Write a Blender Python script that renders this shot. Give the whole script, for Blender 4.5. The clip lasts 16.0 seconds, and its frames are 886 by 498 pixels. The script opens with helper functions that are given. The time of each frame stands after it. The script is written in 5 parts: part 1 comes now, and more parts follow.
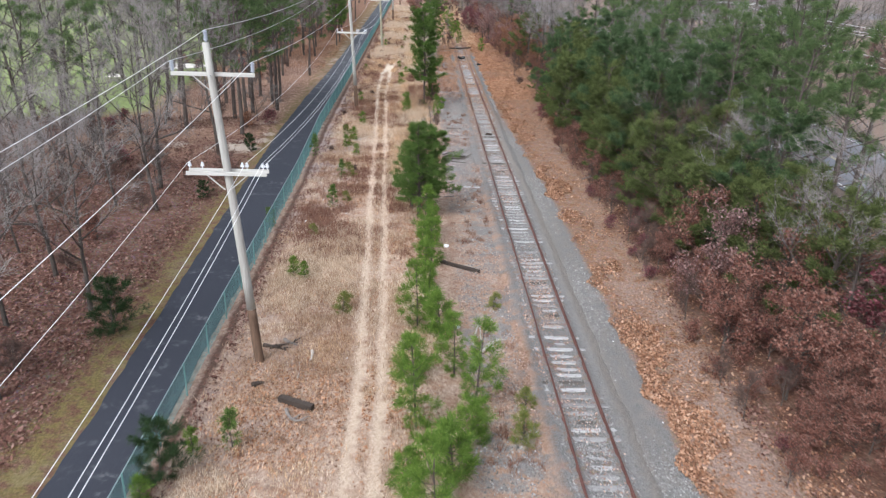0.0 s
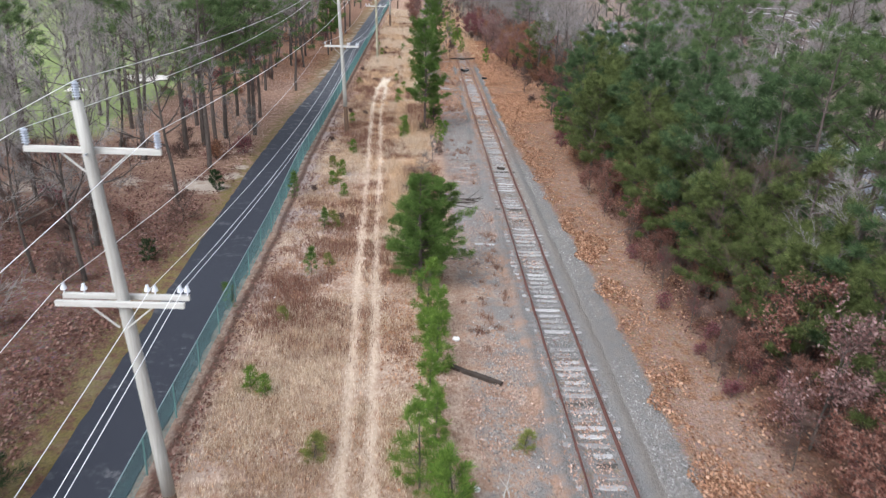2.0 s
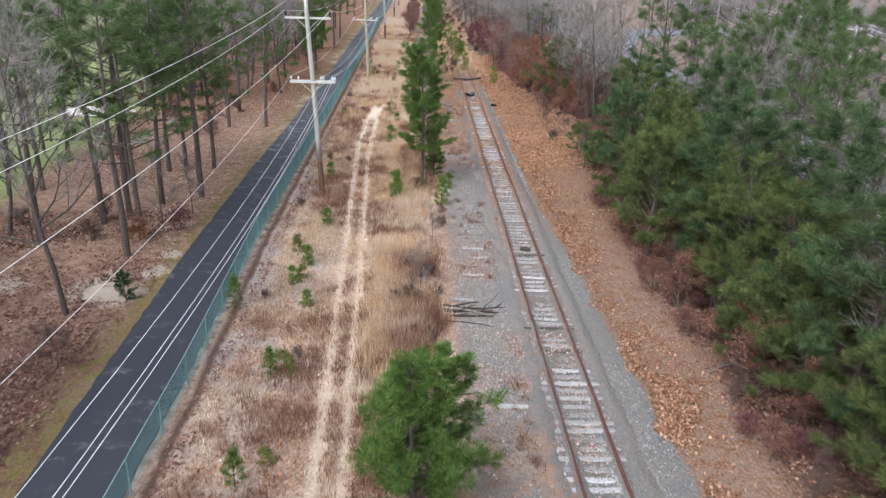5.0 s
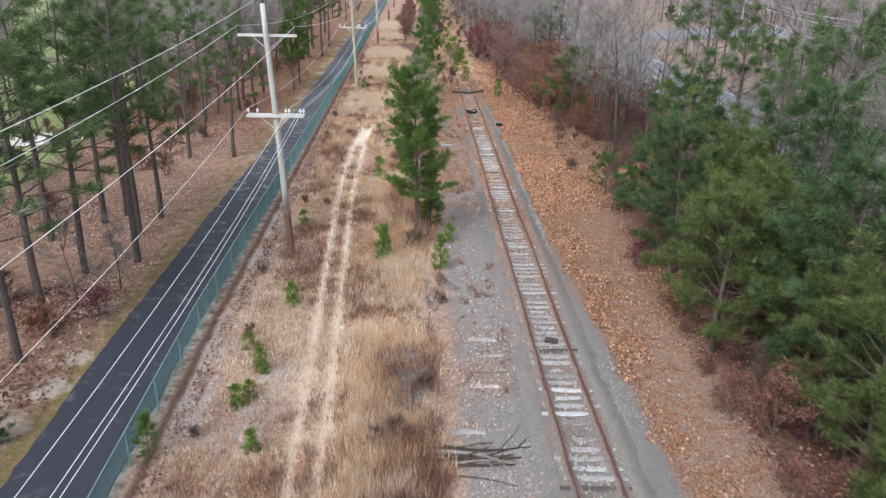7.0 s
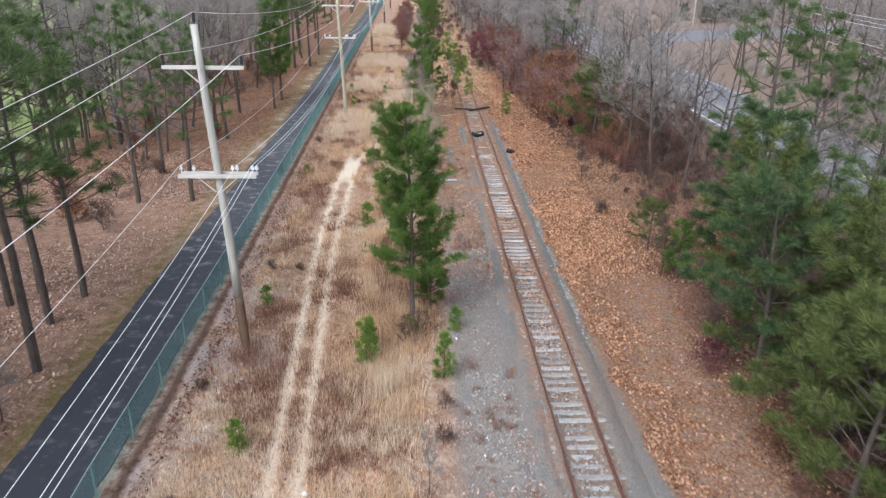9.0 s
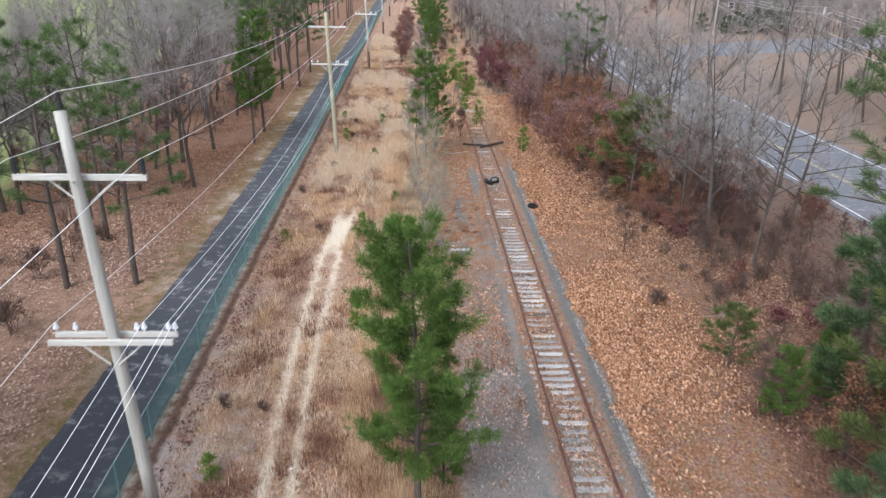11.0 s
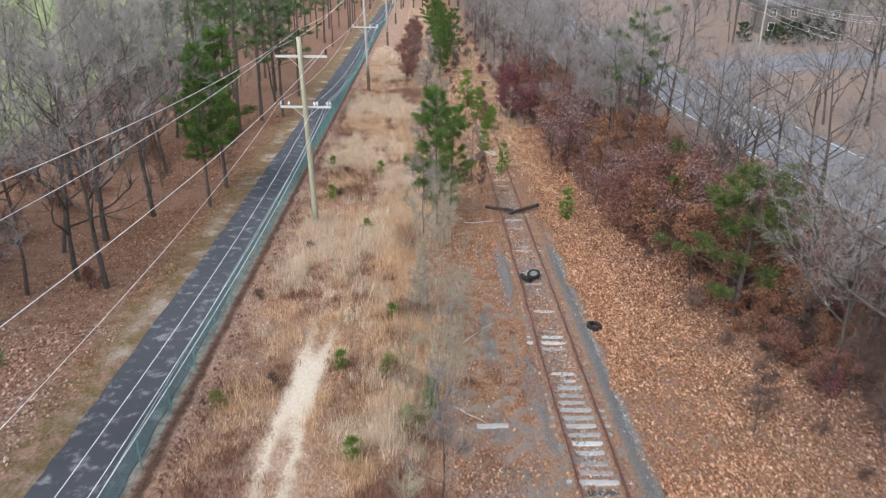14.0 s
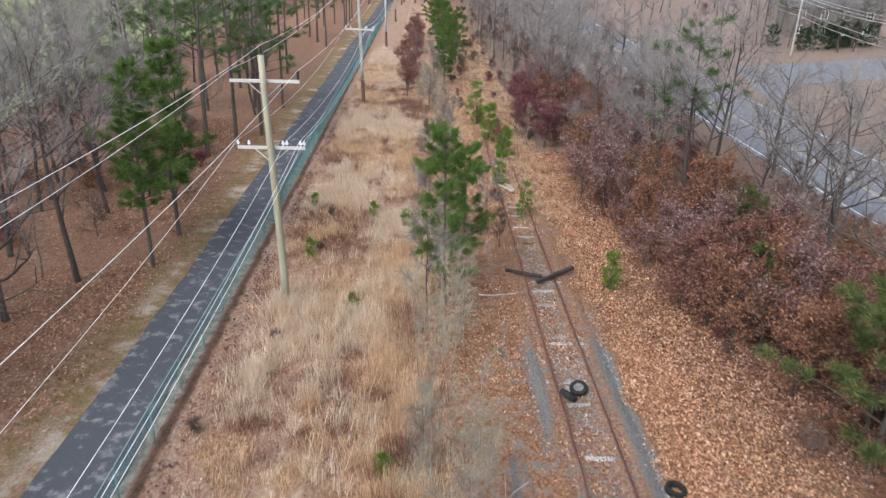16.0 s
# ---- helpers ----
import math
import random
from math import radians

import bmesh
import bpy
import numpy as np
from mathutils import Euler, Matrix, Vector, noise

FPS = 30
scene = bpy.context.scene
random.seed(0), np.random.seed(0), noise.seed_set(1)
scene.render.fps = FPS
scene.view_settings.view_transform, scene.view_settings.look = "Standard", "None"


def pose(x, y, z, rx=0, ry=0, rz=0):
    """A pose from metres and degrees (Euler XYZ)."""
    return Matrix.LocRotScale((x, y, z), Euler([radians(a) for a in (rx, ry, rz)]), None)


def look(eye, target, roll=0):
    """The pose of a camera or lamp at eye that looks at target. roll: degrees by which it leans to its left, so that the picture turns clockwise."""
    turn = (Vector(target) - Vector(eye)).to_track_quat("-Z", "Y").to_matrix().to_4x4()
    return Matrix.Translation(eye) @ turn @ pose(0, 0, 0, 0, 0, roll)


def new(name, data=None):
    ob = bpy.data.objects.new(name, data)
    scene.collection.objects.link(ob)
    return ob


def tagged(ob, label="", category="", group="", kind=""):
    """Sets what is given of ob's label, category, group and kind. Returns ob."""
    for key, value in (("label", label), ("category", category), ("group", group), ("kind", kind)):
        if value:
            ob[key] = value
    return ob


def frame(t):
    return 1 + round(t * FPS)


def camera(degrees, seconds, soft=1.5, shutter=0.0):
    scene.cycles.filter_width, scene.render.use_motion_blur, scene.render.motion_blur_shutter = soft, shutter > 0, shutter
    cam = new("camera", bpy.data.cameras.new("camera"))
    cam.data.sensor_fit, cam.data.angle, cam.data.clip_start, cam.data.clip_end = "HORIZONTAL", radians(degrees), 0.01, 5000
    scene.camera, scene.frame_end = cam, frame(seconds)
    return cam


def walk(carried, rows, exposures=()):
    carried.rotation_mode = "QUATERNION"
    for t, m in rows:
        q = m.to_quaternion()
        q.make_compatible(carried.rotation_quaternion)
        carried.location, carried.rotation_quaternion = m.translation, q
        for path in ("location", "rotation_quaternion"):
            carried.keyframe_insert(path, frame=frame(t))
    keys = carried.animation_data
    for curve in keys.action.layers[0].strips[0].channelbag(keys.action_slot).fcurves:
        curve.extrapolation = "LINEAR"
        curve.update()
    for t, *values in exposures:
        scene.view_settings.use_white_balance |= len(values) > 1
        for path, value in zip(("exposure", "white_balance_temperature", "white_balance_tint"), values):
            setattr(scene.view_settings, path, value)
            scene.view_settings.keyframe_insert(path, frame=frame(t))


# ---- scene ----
cam = camera(62.3, 16.0, 1.3, 0.4)
PATH = [
    (0, (-6.174, -6.111, 16.007), (-6.104, -4.268, 15.235), 1.9),
    (0.5, (-6.293, -3.429, 15.909), (-6.222, -1.588, 15.129), 2.2),
    (1, (-6.408, -0.744, 15.85), (-6.334, 1.097, 15.072), 2.5),
    (1.5, (-6.477, 1.94, 15.883), (-6.399, 3.782, 15.109), 2.5),
    (2, (-6.51, 4.535, 15.895), (-6.428, 6.379, 15.127), 2.5),
    (2.5, (-6.477, 7.065, 15.88), (-6.395, 8.91, 15.113), 2.3),
    (3, (-6.481, 9.592, 15.871), (-6.4, 11.438, 15.107), 2.5),
    (3.5, (-6.403, 12.28, 15.91), (-6.323, 14.127, 15.147), 1.9),
    (4, (-6.34, 14.971, 15.943), (-6.262, 16.818, 15.18), 1.9),
    (6.3, (-5.947, 27.495, 15.803), (-5.872, 29.342, 15.041), 1.9),
    (6.5, (-5.913, 28.574, 15.798), (-5.837, 30.422, 15.035), 1.6),
    (7, (-5.831, 31.255, 15.773), (-5.754, 33.101, 15.007), 1.4),
    (7.5, (-5.729, 33.926, 15.73), (-5.651, 35.771, 14.962), 1.2),
    (8, (-5.621, 36.581, 15.669), (-5.542, 38.426, 14.9), 1.0),
    (8.5, (-5.561, 39.275, 15.632), (-5.487, 41.119, 14.861), 0.8),
    (11, (-5.845, 53.272, 16.32), (-5.768, 55.117, 15.553), 1.0),
    (11.5, (-5.831, 56.075, 16.368), (-5.759, 57.92, 15.598), 0.9),
    (12, (-5.781, 58.85, 16.334), (-5.715, 60.697, 15.569), 0.9),
    (12.5, (-5.703, 61.623, 16.282), (-5.645, 63.47, 15.516), 0.6),
    (13, (-5.677, 64.471, 16.228), (-5.622, 66.318, 15.463), 0.6),
    (13.5, (-5.718, 67.355, 16.166), (-5.663, 69.202, 15.402), 0.8),
    (14, (-5.769, 70.27, 16.108), (-5.714, 72.118, 15.345), 0.9),
    (14.5, (-5.848, 73.175, 16.06), (-5.792, 75.021, 15.293), 1.1),
    (15, (-5.95, 76.067, 16.007), (-5.891, 77.912, 15.238), 1.3),
    (15.5, (-6.036, 78.893, 15.948), (-5.976, 80.736, 15.175), 1.5),
    (16, (-6.039, 81.653, 15.907), (-5.979, 83.495, 15.129), 1.6),
]
walk(cam, [(t, look(eye, target, roll)) for t, eye, target, roll in PATH],
     [(0.0, 1.08, 5900, 10), (7.0, 1.11, 5900, 10), (11.0, 1.10, 5900, 10), (14.0, 1.01, 5950, 10), (16.0, 1.02, 5950, 10)])

# ---- overcast daylight ----
SUN_ELEVATION, SUN_TURN = 48.0, 215.0
world = bpy.data.worlds.new("overcast_sky")
scene.world = world
world.use_nodes = True
wt = world.node_tree
sky = wt.nodes.new("ShaderNodeTexSky")
sky.sky_type = "NISHITA"
sky.sun_disc = False
sky.sun_elevation, sky.sun_rotation = radians(SUN_ELEVATION), radians(SUN_TURN)
sky.air_density, sky.dust_density, sky.ozone_density = 1.0, 4.0, 1.0
grey = wt.nodes.new("ShaderNodeHueSaturation")
grey.inputs["Saturation"].default_value = 0.25
wt.links.new(sky.outputs[0], grey.inputs["Color"])
wt.links.new(grey.outputs[0], wt.nodes["Background"].inputs["Color"])
wt.nodes["Background"].inputs["Strength"].default_value = 0.13
sun = new("sun", bpy.data.lights.new("sun", "SUN"))
sun.data.energy, sun.data.angle, sun.data.color = 0.9, radians(30), (1.0, 0.97, 0.93)
sun.matrix_world = look((0, 0, 60), (math.sin(radians(SUN_TURN)) * -20, math.cos(radians(SUN_TURN)) * -20, 60 - 20 * math.tan(radians(SUN_ELEVATION))))


# ---- materials ----
class Nodes:
    """A small wrapper to write node materials."""

    def __init__(self, name, rough=0.9, metal=0.0):
        self.mat = bpy.data.materials.new(name)
        self.mat.use_nodes = True
        self.nt = self.mat.node_tree
        self.bsdf = self.nt.nodes["Principled BSDF"]
        self.bsdf.inputs["Roughness"].default_value = rough
        self.bsdf.inputs["Metallic"].default_value = metal
        self.bsdf.inputs["Specular IOR Level"].default_value = 0.25
        self.pos = self.nt.nodes.new("ShaderNodeNewGeometry").outputs["Position"]

    def put(self, socket, value):
        if isinstance(value, bpy.types.NodeSocket):
            self.nt.links.new(value, socket)
        elif isinstance(value, tuple) and len(value) == 3 and socket.type == "RGBA":
            socket.default_value = (*value, 1)
        else:
            socket.default_value = value

    def noise(self, scale, detail=4, rough=0.6, vec=None, stretch=None):
        v = vec or self.pos
        if stretch:
            m = self.nt.nodes.new("ShaderNodeMapping")
            m.inputs["Scale"].default_value = stretch
            self.put(m.inputs["Vector"], v)
            v = m.outputs[0]
        n = self.nt.nodes.new("ShaderNodeTexNoise")
        self.put(n.inputs["Vector"], v)
        n.inputs["Scale"].default_value, n.inputs["Detail"].default_value, n.inputs["Roughness"].default_value = scale, detail, rough
        return n.outputs["Fac"]

    def cells(self, scale, vec=None, out="Color"):
        n = self.nt.nodes.new("ShaderNodeTexVoronoi")
        self.put(n.inputs["Vector"], vec or self.pos)
        n.inputs["Scale"].default_value = scale
        return n.outputs[out]

    def ramp(self, fac, *stops):
        n = self.nt.nodes.new("ShaderNodeValToRGB")
        while len(n.color_ramp.elements) < len(stops):
            n.color_ramp.elements.new(0.5)
        for e, (p, c) in zip(n.color_ramp.elements, stops):
            e.position, e.color = p, (*c, 1)
        self.put(n.inputs["Fac"], fac)
        return n.outputs["Color"]

    def math(self, op, a, b=0.0, clamp=False):
        n = self.nt.nodes.new("ShaderNodeMath")
        n.operation, n.use_clamp = op, clamp
        self.put(n.inputs[0], a)
        self.put(n.inputs[1], b)
        return n.outputs[0]

    def mix(self, fac, a, b, blend="MIX"):
        n = self.nt.nodes.new("ShaderNodeMix")
        n.data_type, n.blend_type = "RGBA", blend
        self.put(n.inputs[0], fac)
        self.put(n.inputs[6], a)
        self.put(n.inputs[7], b)
        return n.outputs[2]

    def step(self, v, a, b):
        """0 where v is a, 1 where v is b, straight between."""
        n = self.nt.nodes.new("ShaderNodeMapRange")
        self.put(n.inputs[0], v)
        n.inputs[1].default_value, n.inputs[2].default_value = a, b
        return n.outputs[0]

    def band(self, v, lo, hi, soft):
        return self.math("MULTIPLY", self.step(v, lo - soft, lo + soft), self.step(v, hi + soft, hi - soft))

    def axes(self):
        n = self.nt.nodes.new("ShaderNodeSeparateXYZ")
        self.put(n.inputs[0], self.pos)
        return n.outputs[0], n.outputs[1], n.outputs[2]

    def island(self):
        return self.nt.nodes.new("ShaderNodeNewGeometry").outputs["Random Per Island"]

    def piece(self):
        return self.nt.nodes.new("ShaderNodeObjectInfo").outputs["Random"]

    def local(self):
        return self.nt.nodes.new("ShaderNodeTexCoord").outputs["Object"]

    def done(self, colour, bump=None, depth=0.02, strength=0.6):
        self.put(self.bsdf.inputs["Base Color"], colour)
        if bump is not None:
            n = self.nt.nodes.new("ShaderNodeBump")
            n.inputs["Strength"].default_value, n.inputs["Distance"].default_value = strength, depth
            self.put(n.inputs["Height"], bump)
            self.put(self.bsdf.inputs["Normal"], n.outputs[0])
        return self.mat


def ground_material():
    k = Nodes("ground_cover", 0.95)
    x, y, _ = k.axes()
    big = k.noise(0.33, 5, 0.65)
    mid = k.noise(1.6, 5, 0.7)
    fine = k.noise(9.0, 6, 0.75)
    tiny = k.noise(28.0, 4, 0.7)
    wx = k.math("ADD", x, k.math("MULTIPLY", k.math("SUBTRACT", k.math("ADD", big, mid), 1.0), 3.0))
    nx = k.math("ADD", x, k.math("MULTIPLY", k.math("SUBTRACT", k.math("ADD", mid, fine), 1.0), 0.9))
    cell = k.cells(11.0)
    # leaf litter of the woods
    red = k.ramp(fine, (0.28, (0.045, 0.022, 0.017)), (0.48, (0.125, 0.062, 0.045)), (0.62, (0.19, 0.105, 0.075)), (0.78, (0.30, 0.20, 0.15)))
    orange = k.ramp(fine, (0.27, (0.045, 0.022, 0.014)), (0.45, (0.175, 0.09, 0.05)), (0.6, (0.36, 0.20, 0.112)), (0.75, (0.58, 0.39, 0.26)))
    brown = k.ramp(fine, (0.3, (0.07, 0.045, 0.033)), (0.5, (0.17, 0.105, 0.075)), (0.75, (0.30, 0.21, 0.155)))
    colour = k.mix(k.step(wx, -16.0, -9.0), red, orange)
    colour = k.mix(k.math("MULTIPLY", k.step(mid, 0.42, 0.6), 0.55), colour, k.mix(0.5, brown, k.mix(0.3, brown, cell)))
    # browner litter under the right-hand woods, tree shade included in the colour
    colour = k.mix(k.math("MULTIPLY", k.step(wx, 8.0, 11.5), 0.85), colour, k.mix(0.35, brown, red))
    colour = k.mix(k.math("MULTIPLY", k.math("MULTIPLY", k.step(wx, 3.5, 7.5), k.step(k.math("ADD", y, k.math("MULTIPLY", big, 14.0)), 103.0, 112.0)), 0.75), colour, k.mix(0.4, red, orange))
    # pine needles and trodden soil under the pines by the path
    needles = k.ramp(fine, (0.3, (0.17, 0.103, 0.07)), (0.55, (0.37, 0.24, 0.172)), (0.8, (0.54, 0.40, 0.315)))
    colour = k.mix(k.math("MULTIPLY", k.band(wx, -36.0, -18.0, 1.5), k.step(k.math("ADD", y, k.math("MULTIPLY", big, 20.0)), 52.0, 66.0)), colour, k.mix(k.math("MULTIPLY", k.step(mid, 0.42, 0.66), 0.7), needles, red))
    colour = k.mix(k.math("MULTIPLY", k.math("MULTIPLY", k.step(wx, -18.0, -20.0), k.step(k.math("ADD", y, k.math("MULTIPLY", big, 20.0)), 106.0, 122.0)), 0.6), colour, k.mix(0.5, red, orange))
    # lawn beyond the woods
    lawn = k.ramp(k.noise(2.5, 5), (0.3, (0.17, 0.215, 0.08)), (0.6, (0.26, 0.31, 0.13)), (0.8, (0.34, 0.385, 0.195)))
    colour = k.mix(k.math("MULTIPLY", k.step(k.math("ADD", wx, k.math("MULTIPLY", k.step(y, 95.0, 150.0), 12.0)), -31.5, -33.5), k.step(k.math("ADD", y, k.math("MULTIPLY", x, -0.3)), 73.0, 77.0)), colour, lawn)
    # mossy verge of the path
    verge = k.ramp(fine, (0.3, (0.08, 0.068, 0.022)), (0.55, (0.19, 0.15, 0.055)), (0.8, (0.32, 0.25, 0.13)))
    colour = k.mix(k.math("MULTIPLY", k.band(nx, -20.0, -17.0, 0.7), k.math("MULTIPLY", k.step(k.math("ADD", mid, k.math("MULTIPLY", k.step(y, 80.0, 100.0), 0.05)), 0.45, 0.6), 0.75)), colour, verge)
    colour = k.mix(k.math("MULTIPLY", k.math("MULTIPLY", k.band(nx, -19.2, -17.0, 0.4), k.step(mid, 0.38, 0.54)), k.math("MULTIPLY", k.step(y, 84.0, 72.0), 0.8)), colour, verge)
    # pale sand at the path's edge and among the trees
    sand = k.ramp(fine, (0.3, (0.34, 0.28, 0.22)), (0.6, (0.52, 0.46, 0.39)), (0.8, (0.62, 0.57, 0.5)))
    colour = k.mix(k.math("MULTIPLY", k.math("MULTIPLY", k.band(nx, -18.9, -17.0, 0.4), k.step(big, 0.5, 0.62)), k.math("ADD", k.math("MULTIPLY", k.step(y, 72.0, 92.0), 0.65), 0.1)), colour, sand)
    for cx, cy, rad in ((-20.4, 52.4, 1.5), (-20.3, 61.9, 0.9), (-21.4, 54.2, 1.2), (-22.3, 52.8, 1.4), (-19.5, 55.2, 0.9), (-19.5, 57.4, 0.7), (-32.1, 52.0, 2.2), (-26.0, 53.0, 1.2)):
        dx, dy = k.math("SUBTRACT", x, cx), k.math("SUBTRACT", y, cy)
        dist = k.math("SQRT", k.math("ADD", k.math("MULTIPLY", dx, dx), k.math("MULTIPLY", dy, dy)))
        spot = k.step(k.math("ADD", dist, k.math("MULTIPLY", k.math("SUBTRACT", k.math("ADD", mid, fine), 1.0), 2.2)), rad, rad * 0.6)
        colour = k.mix(k.math("MULTIPLY", spot, 0.75), colour, sand)
    trod = k.mix(k.step(mid, 0.42, 0.6), brown, sand)
    colour = k.mix(k.math("MULTIPLY", k.band(nx, -16.0, -14.6, 0.3), 0.8), colour, trod)
    # dry grass between path and railway
    straw = k.ramp(k.noise(6.0, 8, 0.8, None, (1.25, 0.8, 1)), (0.28, (0.095, 0.05, 0.032)), (0.43, (0.25, 0.15, 0.10)), (0.57, (0.45, 0.312, 0.218)), (0.75, (0.70, 0.56, 0.43)))
    bleached = k.ramp(k.noise(6.0, 8, 0.8, None, (1.25, 0.8, 1)), (0.28, (0.13, 0.082, 0.062)), (0.43, (0.34, 0.24, 0.185)), (0.57, (0.56, 0.44, 0.345)), (0.75, (0.76, 0.65, 0.54)))
    straw = k.mix(k.math("MULTIPLY", k.step(k.math("ADD", y, k.math("MULTIPLY", big, 16.0)), 96.0, 74.0), 0.85), straw, bleached)
    rust = k.ramp(fine, (0.3, (0.14, 0.06, 0.035)), (0.55, (0.30, 0.15, 0.085)), (0.8, (0.42, 0.27, 0.17)))
    straw = k.mix(k.math("MULTIPLY", k.step(mid, 0.48, 0.62), 0.6), straw, rust)
    straw = k.mix(k.math("MULTIPLY", k.math("MULTIPLY", k.step(k.noise(0.9, 6, 0.75), 0.5, 0.62), k.step(x, -7.6, -9.4)), 0.55), straw, brown)
    ash = k.ramp(fine, (0.3, (0.20, 0.16, 0.145)), (0.55, (0.40, 0.345, 0.325)), (0.75, (0.58, 0.53, 0.51)))
    straw = k.mix(k.math("MULTIPLY", k.math("MULTIPLY", k.band(wx, -15.0, -10.6, 0.7), k.step(big, 0.43, 0.55)), k.math("MULTIPLY", k.math("ADD", k.math("MULTIPLY", k.step(y, 34.0, 48.0), 0.55), 0.3), k.math("ADD", k.math("MULTIPLY", k.step(y, 88.0, 76.0), 0.75), 0.25))), straw, ash)
    colour = k.mix(k.band(nx, -14.75, -2.0, 0.25), colour, straw)
    sway = k.math("ADD", x, k.math("MULTIPLY", k.math("SUBTRACT", k.math("ADD", mid, big), 1.0), 0.45))
    # dark line at the fence foot: drifted leaf duff with painted-in shade
    shaded_duff = k.ramp(fine, (0.3, (0.028, 0.016, 0.012)), (0.6, (0.085, 0.05, 0.036)), (0.8, (0.17, 0.11, 0.08)))
    colour = k.mix(k.math("MULTIPLY", k.band(k.math("ADD", sway, k.math("MULTIPLY", k.step(y, 45.0, 60.0), 0.35)), -14.55, -14.2, 0.1), 0.85), colour, k.mix(k.step(mid, 0.4, 0.65), shaded_duff, red))
    # grey ballast of the main line and of the lifted siding
    stone = k.mix(0.45, k.ramp(tiny, (0.34, (0.064, 0.062, 0.06)), (0.52, (0.215, 0.208, 0.20)), (0.68, (0.47, 0.455, 0.44))), k.ramp(k.cells(26.0, None, "Distance"), (0.0, (0.36, 0.345, 0.325)), (0.55, (0.20, 0.19, 0.18)), (0.9, (0.08, 0.076, 0.072))))
    leafy = k.step(k.math("ADD", k.math("MULTIPLY", big, 0.6), k.math("MULTIPLY", mid, 0.4)), 0.42, 0.56)
    leafy = k.math("ADD", leafy, k.math("MULTIPLY", k.step(y, 36.0, 22.0), k.math("MULTIPLY", k.step(mid, 0.46, 0.6), 0.4)), True)
    leafy = k.math("ADD", leafy, k.math("MULTIPLY", k.step(y, 84.0, 104.0), k.step(mid, 0.36, 0.5)), True)
    leafy = k.math("MULTIPLY", leafy, k.math("SUBTRACT", 1.0, k.math("MULTIPLY", k.band(k.math("ADD", y, k.math("MULTIPLY", mid, 5.0)), 48.0, 92.0, 1.5), 0.75)))
    siding = k.math("MULTIPLY", k.band(nx, -4.2, -1.2, 0.25), k.math("SUBTRACT", 1.0, leafy))
    colour = k.mix(k.math("MULTIPLY", k.band(nx, -5.0, -1.0, 0.4), k.step(mid, 0.38, 0.55)), colour, k.mix(k.step(y, 60.0, 95.0), k.mix(0.6, straw, needles), orange))
    colour = k.mix(k.math("MULTIPLY", siding, 0.92), colour, stone)
    # cinder strip on the far side of the rails, narrowing along the line
    edge = k.math("ADD", nx, k.math("MULTIPLY", k.step(y, 40.0, 78.0), 1.35))
    strewn = k.math("MULTIPLY", k.step(y, 40.0, 74.0), k.step(mid, 0.34, 0.5))
    strewn = k.math("MAXIMUM", strewn, k.math("MULTIPLY", k.step(mid, 0.5, 0.62), 0.65))
    late = k.step(k.math("ADD", y, k.math("MULTIPLY", mid, 8.0)), 64.0, 78.0)
    clear = k.math("MAXIMUM", k.math("MULTIPLY", k.step(nx, 0.85, 1.05), k.math("SUBTRACT", 1.0, late)), k.math("SUBTRACT", 1.0, strewn))
    strip = k.math("MULTIPLY", k.math("MULTIPLY", k.band(edge, -1.4, 3.05, 0.16), k.step(k.math("ADD", y, k.math("MULTIPLY", mid, 3.0)), 110.5, 108.5)), clear)
    slag = k.ramp(tiny, (0.32, (0.062, 0.06, 0.057)), (0.52, (0.165, 0.159, 0.15)), (0.72, (0.34, 0.33, 0.315)))
    tread = k.ramp(k.math("ADD", k.math("MULTIPLY", fine, 0.5), k.math("MULTIPLY", tiny, 0.5)), (0.34, (0.13, 0.112, 0.095)), (0.66, (0.35, 0.31, 0.265)))
    worn = k.mix(k.math("MULTIPLY", k.band(edge, 1.35, 1.85, 0.25), 0.8), k.mix(0.45, stone, slag), tread)
    worn = k.mix(k.math("MULTIPLY", k.band(edge, 2.2, 2.7, 0.25), k.math("MULTIPLY", k.step(mid, 0.4, 0.55), 0.6)), worn, tread)
    colour = k.mix(strip, colour, worn)
    # dark slag showing in narrow bands on both sides of the rails further on
    sx = k.math("ADD", x, k.math("MULTIPLY", k.math("SUBTRACT", k.math("ADD", mid, fine), 1.0), 0.55))
    ends = k.math("MULTIPLY", late, k.step(k.math("ADD", y, k.math("MULTIPLY", mid, 3.0)), 112.0, 110.0))
    colour = k.mix(k.math("MULTIPLY", k.band(sx, 1.3, 1.95, 0.1), ends), colour, slag)
    colour = k.mix(k.math("MULTIPLY", k.math("MULTIPLY", k.band(sx, -1.75, -1.15, 0.15), ends), k.step(k.noise(0.5, 3, 0.6, None, (1.5, 0.35, 1)), 0.44, 0.54)), colour, slag)
    colour = k.mix(k.math("MULTIPLY", k.math("MULTIPLY", k.band(sx, -3.1, -2.4, 0.2), ends), k.step(k.noise(0.6, 3, 0.6, None, (1.5, 0.3, 1)), 0.5, 0.6)), colour, slag)
    # bare tan soil on the bank
    soil = k.ramp(fine, (0.3, (0.19, 0.135, 0.108)), (0.55, (0.35, 0.258, 0.212)), (0.8, (0.49, 0.39, 0.33)))
    bare = k.math("MULTIPLY", k.band(wx, 3.6, 6.9, 0.7), k.step(k.math("ADD", k.math("MULTIPLY", big, 0.5), k.math("MULTIPLY", mid, 0.5)), 0.40, 0.52))
